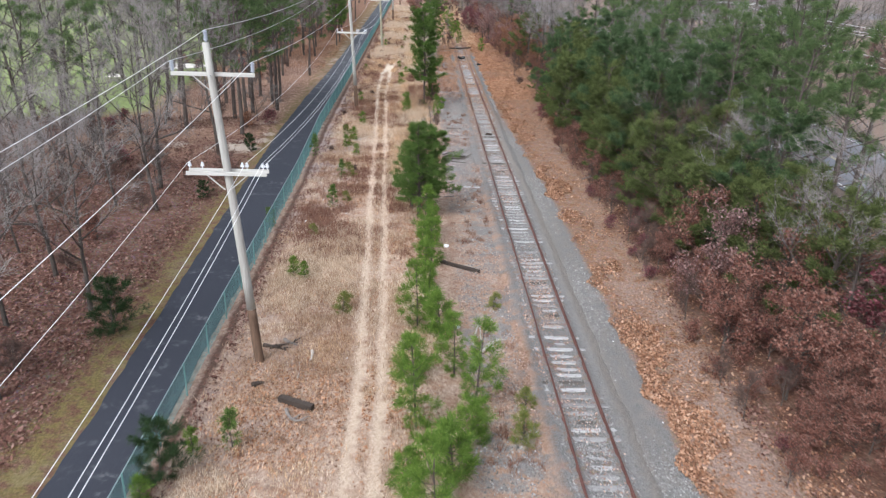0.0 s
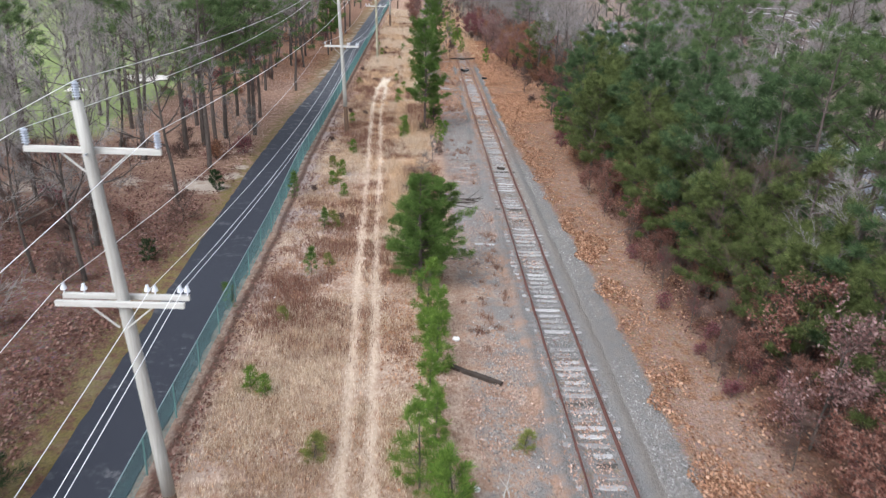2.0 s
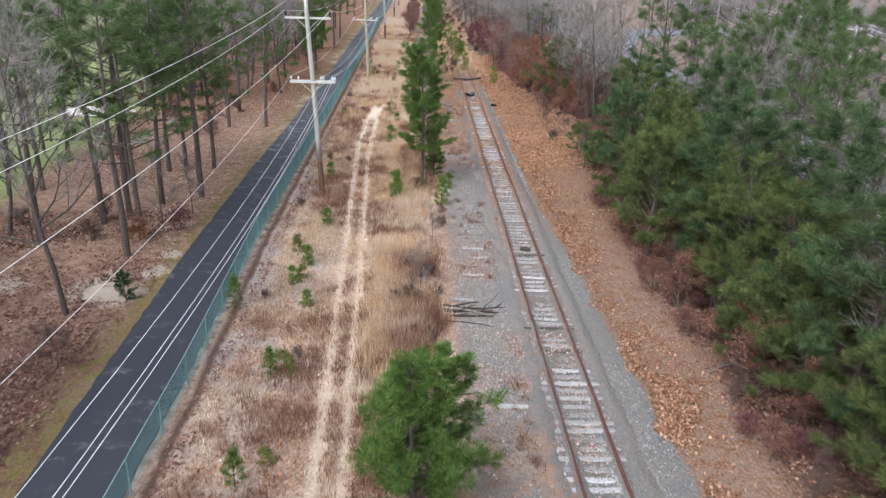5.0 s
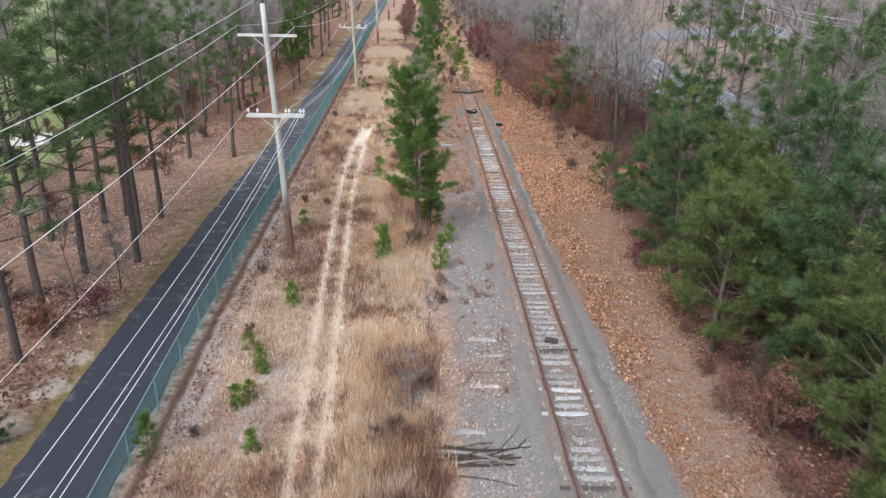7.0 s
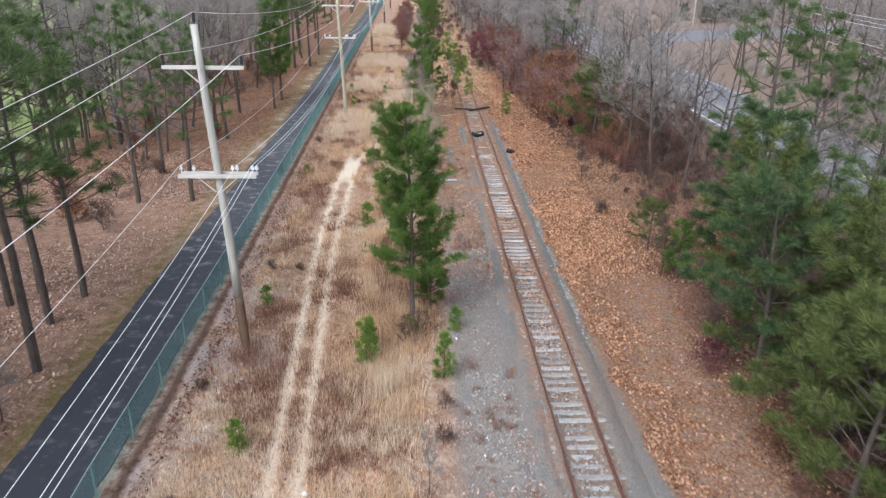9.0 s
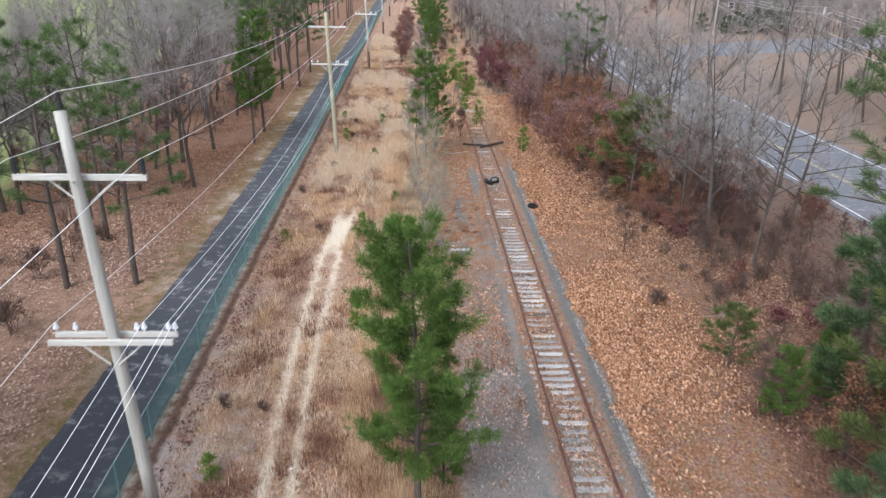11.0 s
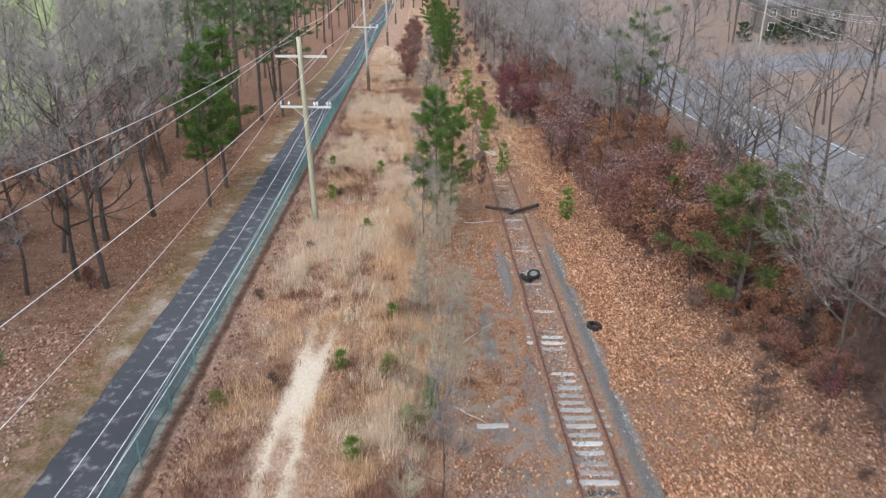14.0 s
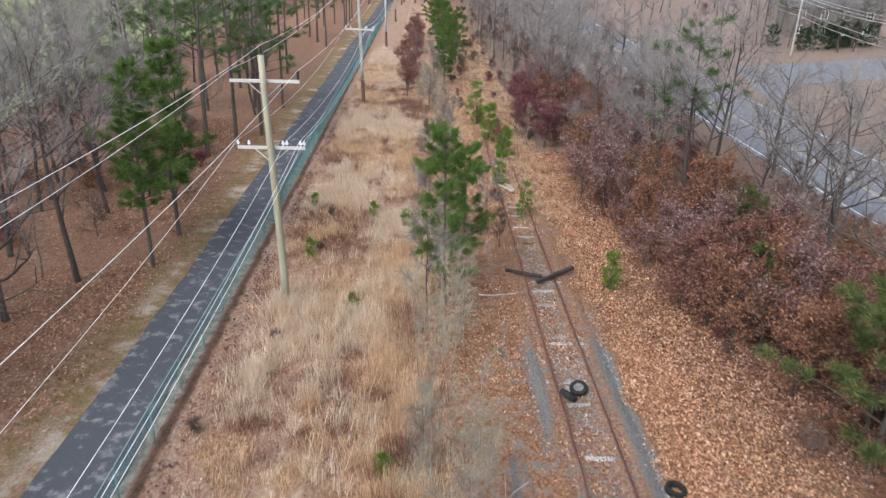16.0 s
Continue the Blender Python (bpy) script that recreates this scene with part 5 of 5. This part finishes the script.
def leaf_stuff(name, label, seed, n, area, size, material, drift=1.0, lift=0.02, keep_if=None):
    px, py, pz, r = pick(seed, n, *area, drift, keep_if)
    n = len(px)
    yaw, tilt, roll = r.uniform(0, 6.28, n), r.normal(0, 0.35, n), r.normal(0, 0.35, n)
    s = size * r.uniform(0.55, 1.5, n)
    a = np.stack([np.cos(yaw), np.sin(yaw), tilt], 1) * s[:, None] * 0.5
    b = np.stack([-np.sin(yaw), np.cos(yaw), roll], 1) * s[:, None] * 0.32
    c = np.stack([px, py, pz + lift + 0.5 * s * (abs(tilt) + abs(roll)) * 0.6], 1)
    up = np.zeros((n, 3))
    up[:, 2] = s * 0.12
    v = np.stack([c - a, c - b + up, c + a, c + b + up], 1).reshape(-1, 3)
    f = np.arange(4 * n).reshape(n, 4)
    thing(name, label, "leaf litter", kind="stuff", mesh=raw_mesh(name, v, f, material))


def grass_stuff(name, label, seed, tufts, blades, area, tall, material, drift=1.0, keep_if=off_ruts, wide=0.0115, spread=0.11):
    px, py, pz, r = pick(seed, tufts, *area, drift, keep_if)
    n = len(px)
    cx, cy = np.repeat(px, blades), np.repeat(py, blades)
    cx, cy = cx + r.normal(0, spread, n * blades), cy + r.normal(0, spread, n * blades)
    z = heights(cx, cy) - 0.01
    h = np.repeat(r.uniform(0.45, 1.2, n), blades) * r.uniform(0.55, 1.1, n * blades) * tall
    yaw, lean = r.uniform(0, 6.28, n * blades), r.uniform(0.15, 0.9, n * blades)
    d = np.stack([np.cos(yaw) * lean, np.sin(yaw) * lean, np.sqrt(1 - lean ** 2 * 0.9)], 1) * h[:, None]
    w = np.stack([-np.sin(yaw), np.cos(yaw), np.zeros_like(yaw)], 1) * (wide * r.uniform(0.6, 1.4, n * blades))[:, None]
    o = np.stack([cx, cy, z], 1)
    v = np.stack([o - w, o + w, o + d], 1).reshape(-1, 3)
    f = np.arange(3 * len(o)).reshape(-1, 3)
    thing(name, label, "grass", kind="stuff", mesh=raw_mesh(name, v, f, material))


def stone_stuff(name, label, seed, n, area, size, material, drift=1.0, lift=0.0):
    px, py, pz, r = pick(seed, n, *area, drift)
    n = len(px)
    s = size * r.uniform(0.5, 1.4, n)
    c = np.stack([px, py, pz + lift], 1)
    jit = lambda v: np.array(v)[None, :] * s[:, None] * r.uniform(0.6, 1.25, (n, 3)) + r.normal(0, 0.12, (n, 3)) * s[:, None]
    v = np.stack([c + jit((0.5, 0, 0.1)), c + jit((0, 0.5, 0.1)), c + jit((-0.5, 0, 0.1)), c + jit((0, -0.5, 0.1)), c + jit((0.05, 0.05, 0.5))], 1).reshape(-1, 3)
    k = np.arange(n)[:, None] * 5
    f = np.concatenate([k + np.array(t)[None, :] for t in ((0, 1, 4), (1, 2, 4), (2, 3, 4), (3, 0, 4))], 0)
    thing(name, label, "gravel", kind="stuff", mesh=raw_mesh(name, v, f, material))


leaf_stuff("oak_leaf_litter", "orange-brown fallen oak leaves beside the rails", 201, 115000, (1.4, 10.5, 68, 140), 0.1, LITTER_ORANGE, 0.6, keep_if=off_cinders)
leaf_stuff("oak_leaf_litter", "coppery fallen oak leaves along the cinder strip", 215, 66000, (1.4, 9.5, 8, 82), 0.108, LITTER_COPPER, 1.1, keep_if=off_cinders)
leaf_stuff("track_leaf_litter", "fallen leaves blown between the rails and the siding", 202, 28000, (-5.5, 1.05, 4, 84), 0.08, LITTER_TAN, 2.1, 0.07, off_slag)
leaf_stuff("track_leaf_litter", "orange-brown leaves blown over the rails and the siding", 210, 24000, (-5.5, 2.2, 70, 140), 0.09, LITTER_ORANGE, 2.6, 0.07, off_slag)
leaf_stuff("woodland_leaf_litter", "dark red-brown leaves covering the woodland floor", 203, 50000, (-34, -19.0, 8, 64), 0.13, LITTER_RED, 0.7, keep_if=off_sand)
leaf_stuff("woodland_leaf_litter", "faded tan-pink leaves covering the floor beside the path", 209, 40000, (-34, -19.2, 56, 100), 0.11, LITTER_TAN, 1.0)
leaf_stuff("woodland_leaf_litter", "coppery leaves covering the floor under leafless trees", 216, 52000, (-34, -18.6, 86, 150), 0.105, LITTER_COPPER, 1.0)
leaf_stuff("bank_leaf_litter", "withered brown leaves under the far trees", 204, 40000, (9, 23, 10, 140), 0.14, LITTER_RED, 0.8)
# Dark leaves under the pines, their colour also deepening the shade there.
leaf_stuff("bank_leaf_litter", "dark red-brown leaves under the pines on the bank", 207, 26000, (5.8, 12, 10, 80), 0.12, LITTER_RED, 1.6)
leaf_stuff("bank_leaf_litter", "dark red-brown leaves fallen under the withered oaks", 208, 16000, (3.6, 12, 100, 140), 0.12, LITTER_RED, 0.8)
leaf_stuff("bank_leaf_litter", "dull brown leaves under leafless trees", 219, 34000, (5.0, 15.5, 76, 112), 0.1, LITTER_BROWN, 0.8)
leaf_stuff("fence_leaf_drift", "dark leaves drifted along the foot of the fence", 205, 7000, (-14.45, -13.6, 4, 160), 0.12, LITTER_RED, 0.5, 0.04)
leaf_stuff("meadow_leaf_litter", "scattered withered leaves in the dry grass", 206, 36000, (-13.8, -5, 6, 130), 0.09, LITTER_ORANGE, 1.5, keep_if=off_ruts)
grass_stuff("dry_grass_meadow", "pale dry grass between the path and the rails", 211, 11000, 13, (-14.2, -4.6, 6, 185), 0.26, STRAW, 4.0, spread=0.14)
grass_stuff("dry_grass_meadow", "bleached short grass beside the worn track", 229, 9000, 13, (-14.0, -4.8, 6, 84), 0.26, STRAW_PALE, 2.4, spread=0.15)
grass_stuff("faded_meadow_grass", "faded brown grass between the path and the rails", 227, 15000, 11, (-14.2, -4.6, 6, 185), 0.26, STRAW_DULL, 1.3, spread=0.16)
grass_stuff("rusty_dry_grass", "rust-brown withered stalks in the dry grass", 226, 13000, 13, (-13.9, -4.4, 28, 170), 0.4, RUSTY, 3.4, spread=0.16)
grass_stuff("brown_weed_clumps", "brown clumps of withered weeds in the dry grass", 230, 1700, 42, (-13.7, -5.0, 60, 160), 0.55, RUSTY, 4.5, spread=0.24)
grass_stuff("tall_dry_grass", "tall straw-coloured grass clumps", 212, 2600, 36, (-8.6, -4.6, 40, 150), 0.75, STRAW, 3.0, spread=0.15)
grass_stuff("tall_brown_weeds", "tall reddish brown weed stalks beside the rails", 228, 1500, 40, (-7.6, -4.8, 42, 112), 0.85, RUSTY, 3.2, spread=0.2)
grass_stuff("bleached_grass_clumps", "bleached clumps of tall dry grass", 217, 1300, 50, (-9.2, -5.2, 40, 150), 0.85, STRAW_PALE, 4.0, spread=0.17)
grass_stuff("bleached_grass_clumps", "bleached clumps of tall dry grass", 218, 1900, 46, (-13.6, -7.2, 96, 200), 0.95, STRAW_PALE, 3.4, spread=0.17)
grass_stuff("track_weeds", "small rusty dry weeds on the siding", 220, 170, 30, (-4.4, -0.9, 8, 100), 0.4, RUSTY, 2.0, None)
grass_stuff("track_grass", "straw-coloured grass over the abandoned rails", 214, 3000, 16, (-4.0, 3.6, 118, 215), 0.5, STRAW, 0.8, None)
grass_stuff("tall_dry_grass", "tall straw-coloured grass clumps", 213, 1500, 36, (-13.6, -9.0, 78, 190), 0.7, STRAW, 3.0, spread=0.15)
stone_stuff("track_ballast", "grey crushed stone between the ties", 221, 22000, (-1.5, 1.5, 5, 120), 0.075, STONES, 0.6, 0.065)
stone_stuff("siding_ballast", "grey crushed stone of the lifted siding", 222, 12000, (-4.2, -1.4, 5, 85), 0.075, STONES, 1.4)
stone_stuff("cinder_strip", "grey cinders and crushed stone beside the rails", 223, 9000, (1.2, 3.1, 5, 60), 0.06, STONES, 1.0)
stone_stuff("slag_stones", "dark grey slag stones beside the rails", 225, 5000, (1.2, 2.0, 66, 112), 0.07, STONES, 0.8, 0.0)
stone_stuff("pale_flecks", "small pale stones and scraps in the grass", 224, 220, (-14, 3, 6, 120), 0.075, LITTER_WHITE, 1.0, 0.02)


# ---- things lying about ----
def tyre(x, y, z, rx, ry, rz, rim, label):
    """A worn car tyre with treads; rim: with its wheel still in it."""
    root = thing("tyre", label, "tyre", group="dumped tyres", at=pose(x, y, z, rx, ry, rz))
    b = Build()
    prof = [(0.2, -0.075), (0.24, -0.1), (0.3, -0.105), (0.335, -0.085), (0.345, 0.0), (0.335, 0.085), (0.3, 0.105), (0.24, 0.1), (0.2, 0.075), (0.19, 0.0)]
    n, w = 40, len(prof)
    for i in range(n):
        a = 2 * math.pi * i / n
        for r, h in prof:
            r2 = r + (0.008 if i % 2 and r > 0.32 else 0.0)
            b.v.append((r2 * math.cos(a), r2 * math.sin(a), h))
    for i in range(n):
        for k in range(w):
            b.f.append((i * w + k, ((i + 1) % n) * w + k, ((i + 1) % n) * w + (k + 1) % w, i * w + (k + 1) % w))
    part("casing", b.mesh("casing", RUBBER), root, "black rubber casing")
    if rim:
        b = Build()
        b.tube([(0, 0, -0.07), (0, 0, 0.07), (0, 0, 0.05), (0, 0, 0.045)], [0.195, 0.195, 0.15, 0.05], 20)
        part("wheel_rim", b.mesh("wheel_rim", WHEEL), root, "dusty pale steel wheel")


tyre(2.1, 99.8, 0.13, 4, 8, 20, False, "black tyre lying flat at the edge of the cinders")
tyre(-0.42, 104.75, 0.27, 0, 38, 30, False, "black tyre tilted against the rusty rail")
tyre(0.06, 105.25, 0.25, 14, -12, 0, True, "black tyre with its wheel lying between the rails")


def beam(name, label, category, a, b, w, h, material, rng):
    """An old sawn timber with uneven, worn faces."""
    a, b = Vector(a), Vector(b)
    d = (b - a)
    n = 6
    m = Build()
    side = d.normalized().cross(Vector((0, 0, 1))).normalized()
    for i in range(n + 1):
        p = a.lerp(b, i / n)
        for sx, sz in ((-1, -1), (1, -1), (1, 1), (-1, 1)):
            m.v.append(tuple(p + side * sx * w * 0.5 * rng.uniform(0.86, 1.06) + Vector((0, 0, sz * h * 0.5 * rng.uniform(0.86, 1.08)))))
    for i in range(n):
        for k in range(4):
            q = (k + 1) % 4
            m.f.append((i * 4 + k, i * 4 + q, i * 4 + 4 + q, i * 4 + 4 + k))
    m.f += [(3, 2, 1, 0), (4 * n, 4 * n + 1, 4 * n + 2, 4 * n + 3)]
    thing(name, label, category, mesh=m.mesh(name, material))


def branch(name, label, a, way, length, r, material, seed, forks=2):
    rg = random.Random(seed)
    m = Build()
    pts = wander(rg, a, way, length, 7, 0.14)
    pts = [Vector((p.x, p.y, max(p.z, r * 0.7))) for p in pts]
    m.tube(pts, [r * (1 - 0.1 * i) for i in range(8)], 7)
    for _ in range(forks):
        p, d = along(pts, rg.uniform(0.3, 0.9))
        w = side_way(rg, d, 0.7)
        sub = wander(rg, p, (w.x, w.y, abs(w.z) * 0.4), length * rg.uniform(0.2, 0.4), 3, 0.2)
        m.tube(sub, [r * 0.5 * (1 - 0.2 * i) for i in range(4)], 5)
    thing(name, label, "branch", mesh=m.mesh(name, material))


rng = random.Random(77)
beam("timber", "dark old railway timber lying across the rails", "timber", (-0.25, 114.5, 0.34), (1.9, 116.4, 0.3), 0.19, 0.17, CHAR_WOOD, rng)
beam("timber", "dark old railway timber lying beside the rails", "timber", (-1.6, 116.3, 0.14), (0.05, 115.15, 0.33), 0.18, 0.15, CHAR_WOOD, rng)
beam("board", "pale weathered board beside the overgrown rails", "board", (-0.7, 131.0, 0.1), (0.2, 129.3, 0.16), 0.24, 0.06, PALE_WOOD, rng)
beam("board", "pale weathered board beside the overgrown rails", "board", (-0.2, 131.2, 0.12), (0.35, 129.9, 0.1), 0.16, 0.05, PALE_WOOD, rng)
beam("tie_stump", "dark broken chunk of a tie between the rails", "timber", (-0.2, 58.75, 0.18), (0.35, 58.6, 0.17), 0.26, 0.16, CHAR_WOOD, rng)
beam("old_tie", "dark rotting tie abandoned on the siding", "timber", (-4.9, 30.2, 0.07), (-2.9, 28.9, 0.08), 0.2, 0.16, CHAR_WOOD, rng)
beam("old_tie", "rotting tie end in the siding", "timber", (-3.6, 61.2, 0.06), (-2.3, 61.0, 0.08), 0.2, 0.14, BRUSHWOOD, rng)
beam("log", "dark fallen log in the dry grass", "log", (-11.2, 17.1, 0.13), (-9.9, 16.5, 0.13), 0.26, 0.24, CHAR_WOOD, rng)
for i in range(12):
    branch("dead_branch", "grey dead branch in the brush pile across the siding", (rng.uniform(-6.4, -4.6), 51.0 + rng.uniform(-0.5, 0.5), 0.08 + 0.015 * i), (1, rng.uniform(-0.12, 0.12), -0.06), rng.uniform(2.0, 4.2), rng.uniform(0.03, 0.09), BRUSHWOOD if i % 4 == 0 else CHAR_WOOD, 300 + i, 1)
for i, (x, y, wx, wy, l, r, m, label) in enumerate((
        (-12.3, 20.9, 1, 0.4, 1.2, 0.07, CHAR_WOOD, "dark rotten branch near the pole"), (-11.8, 21.6, 0.6, -0.7, 0.9, 0.08, BRUSHWOOD, "grey broken limb near the pole"), (-10.5, 20.7, 0.1, -1, 0.9, 0.07, PALE_WOOD, "pale stick in dry grass"), (-10.85, 16.5, 0.5, -1.4, 1.6, 0.08, BRUSHWOOD, "grey broken limb beside the dark log"), (-12.6, 21.1, 1, -0.2, 1.1, 0.09, CHAR_WOOD, "dark rotten branch near the pole"), (-12.4, 18.0, 0.5, 0.3, 0.45, 0.13, CHAR_WOOD, "dark rotten stump in dry grass"),
        (-10.8, 18.6, 0.1, 1, 1.3, 0.025, PALE_WOOD, "thin pale stick in dry grass"), (-3.7, 21.4, 0.1, 1, 2.2, 0.04, PALE_WOOD, "pale fallen stick beside the siding"), (-3.4, 20.8, 0.8, 0.9, 1.2, 0.06, PALE_WOOD, "pale broken branch beside the siding"),
        (-3.3, 21.8, -0.2, 1, 1.6, 0.035, PALE_WOOD, "pale fallen stick beside the siding"), (-4.4, 41.2, 1, 0.1, 1.3, 0.03, BRUSHWOOD, "thin grey stick by the siding"), (-4.6, 44.2, 1, 0.0, 1.0, 0.04, CHAR_WOOD, "thin dark stick by the siding"),
        (-13.4, 66.8, 0.8, -0.4, 1.7, 0.03, PALE_WOOD, "pale stick beside the pole"), (-4.0, 98.4, 0.9, 1.2, 2.4, 0.035, PALE_WOOD, "long pale stick beside the rails"), (-4.6, 93.6, 1.1, -1.0, 1.7, 0.035, PALE_WOOD, "pale fallen stick beside the rails"),
        (-3.2, 113.6, 1, -0.1, 1.8, 0.04, PALE_WOOD, "pale stick in dry grass"), (-2.6, 89.3, 0.1, -1, 1.4, 0.03, BRUSHWOOD, "thin stick beside the rails"), (6.0, 46.0, 1, 0.6, 1.6, 0.06, BRUSHWOOD, "grey dead branch on the bank"),
        (8.0, 84.0, 1, 0.3, 1.8, 0.05, BRUSHWOOD, "grey dead branch in the leaves"), (-2.4, 110.5, 0.5, 1.0, 1.1, 0.03, PALE_WOOD, "thin pale stick lying in fallen leaves"))):
    branch("fallen_stick", label, (x, y, 0.05), (wx, wy, 0), l, r, m, 400 + i, 1 if r < 0.05 else 3)


def bottle_scrap(x, y, s, label):
    """A crumpled scrap of white rubbish."""
    rg = random.Random(int(x * 100) + int(y * 10))
    bm = bmesh.new()
    bmesh.ops.create_icosphere(bm, subdivisions=2, radius=s)
    for v in bm.verts:
        v.co *= rg.uniform(0.65, 1.15)
        v.co.z *= 0.6
    me = bpy.data.meshes.new("scrap")
    bm.to_mesh(me)
    bm.free()
    me.materials.append(LITTER_WHITE)
    thing("white_scrap", label, "litter", mesh=me, at=pose(x, y, s * 0.5))


bottle_scrap(-4.53, 32.4, 0.17, "crumpled white scrap lying on the siding")
bottle_scrap(-4.3, 22.9, 0.13, "small white scrap beside the saplings")
bottle_scrap(-13.0, 36.0, 0.09, "small white scrap in dry grass")
bottle_scrap(-9.0, 60.0, 0.09, "small white scrap in dry grass")


def bunker(x, y, rx, ry, seed):
    rg = random.Random(seed)
    b = Build()
    n = 28
    ring = [(1 + 0.12 * math.sin(3 * 6.283 * i / n + seed) + rg.uniform(-0.04, 0.04)) for i in range(n)]
    for f, z in ((1.0, 0.02), (0.85, 0.06), (0.4, 0.045)):
        b.v += [(x + rx * f * q * math.cos(6.283 * i / n), y + ry * f * q * math.sin(6.283 * i / n), z) for i, q in enumerate(ring)]
    for k in range(2):
        b.f += [(k * n + i, k * n + (i + 1) % n, (k + 1) * n + (i + 1) % n, (k + 1) * n + i) for i in range(n)]
    b.f.append(tuple(2 * n + i for i in range(n)))
    thing("sand_bunker", "pale sand bunker in the lawn beyond the trees", "sand bunker", kind="structure", mesh=b.mesh("sand_bunker", SAND))


bunker(-37.5, 92.5, 3.4, 2.2, 1)
bunker(-44.0, 84.0, 2.2, 1.6, 2)


# ---- ties ----
def tie_mesh(seed, l, material):
    rg = random.Random(seed)
    b = Build()
    for x in (-l / 2, -l / 6, l / 6, l / 2):
        for y, z in ((-0.11, -0.1), (0.11, -0.1), (0.115, 0.06), (0.09, 0.085), (-0.09, 0.085), (-0.115, 0.06)):
            b.v.append((x + rg.uniform(-0.03, 0.03), y + rg.uniform(-0.015, 0.015), z + rg.uniform(-0.012, 0.012)))
    for i in range(3):
        for k in range(6):
            q = (k + 1) % 6
            b.f.append((i * 6 + k, i * 6 + q, i * 6 + 6 + q, i * 6 + 6 + k))
    b.f += [tuple(reversed(range(6))), tuple(range(18, 24))]
    return b.mesh("tie", material)


rng = random.Random(31)
pale = [tie_mesh(i, 2.5 + 0.05 * i, TIE) for i in range(5)]
dark = [tie_mesh(9 + i, 2.55, TIE_DARK) for i in range(2)]
y = -6.0
while y < 128:
    y += rng.uniform(0.47, 0.55)
    if rng.random() < 0.03 + 0.55 * (y > 95):
        continue
    sunk = rng.uniform(-0.02, 0.015) - (0.03 if rng.random() < 0.2 + 0.3 * (y > 92) else 0.0)
    if 74 < y < 95:
        sunk = rng.uniform(-0.02, 0.015)
    if y > 95:
        sunk -= 0.015
    sunk -= 0.05 * max(0.0, noise.noise(Vector((3.0, y * 0.33, 1.0))))
    part("tie", rng.choice(dark if rng.random() < 0.06 else pale), track, at=pose(rng.uniform(-0.07, 0.07), y, sunk, 0, rng.uniform(-0.6, 0.6), rng.uniform(-2.2, 2.2)))
for x, y in ((-3.9, 52.5), (-3.1, 55.4), (-2.75, 56.6), (-2.7, 57.7), (-2.9, 59.0), (-3.2, 92.4), (-2.4, 43.5)):
    tagged(part("tie", rng.choice(pale), None, at=pose(x, y, -0.03, 0, 0, rng.uniform(-4, 4)) @ Matrix.Diagonal((0.45, 1, 1, 1))), "bleached tie end abandoned on the lifted siding", "railway tie", "ties of the lifted siding")


# ---- house across the road ----
def house(x, y, turn, w, d, h):
    root = thing("house", "brown house with dark shingle roof and white-trimmed windows", "house", at=pose(x, y, 0, 0, 0, turn))
    b = Build()
    b.box(Matrix.Translation((0, 0, h / 2)), w, d, h)
    part("wall", b.mesh("wall", SIDING), root)
    b = Build()
    e, r = 0.5, 2.6
    b.add([(-w / 2 - e, -d / 2 - e, h), (w / 2 + e, -d / 2 - e, h), (w / 2 + e, d / 2 + e, h), (-w / 2 - e, d / 2 + e, h), (-w / 2 - e, 0, h + r), (w / 2 + e, 0, h + r)],
          [(0, 1, 5, 4), (2, 3, 4, 5), (1, 2, 5), (3, 0, 4), (3, 2, 1, 0)])
    roof = part("roof", b.mesh("roof", SHINGLES), root, "dark shingle roof")
    b = Build()
    b.box(Matrix.Translation((w * 0.25, 0.6, h + 2.2)), 0.9, 0.9, 2.2)
    part("chimney", b.mesh("chimney", CONCRETE), roof)
    for wx in (-0.36, -0.12, 0.12, 0.36):
        for wz in (1.6, 4.4):
            b = Build()
            ring = [(wx * w + sx * fx, -d / 2 + fy, wz + sz * fz) for fy in (0.0, -0.1) for fx, fz in ((0.66, 0.81), (0.54, 0.69)) for sx, sz in ((-1, -1), (1, -1), (1, 1), (-1, 1))]
            b.add(ring, [f for i in range(4) for j in ((i + 1) % 4,) for f in ((8 + i, 8 + j, 12 + j, 12 + i), (i, j, 8 + j, 8 + i), (4 + j, 4 + i, 12 + i, 12 + j), (j, i, 4 + i, 4 + j))])
            window = part("window", b.mesh("window", TRIM_WHITE), root, "white-trimmed window")
            for lw, lh in ((1.08, 0.07), (0.07, 1.38)):
                b = Build()
                b.box(Matrix.Translation((wx * w, -d / 2 - (0.07 if lw > 1 else 0.08), wz)), lw, 0.03, lh)
                part("glazing_bar", b.mesh("glazing_bar", TRIM_WHITE), window)
            b = Build()
            b.box(Matrix.Translation((wx * w, -d / 2 - 0.02, wz)), 1.1, 0.04, 1.4)
            part("pane", b.mesh("pane", GLASS_DARK), window)


house(74, 232, -12, 17, 10, 5.6)
for x, y, s in ((58, 208, 1.6), (61, 210, 1.9), (64, 211, 1.8), (66.5, 213, 2.0), (55, 213, 1.6), (70, 215, 2.0), (73.5, 216, 1.8)):
    plant(CEDAR[0], x, y, 31 * x, s, group="dark evergreens before the house")
grow(47, [BARE[1], BARE[3], TALL[1]], scatter(61, 22, 50, 90, 206, 226, 2.6), 0.7, 1.0, "trees across the road")
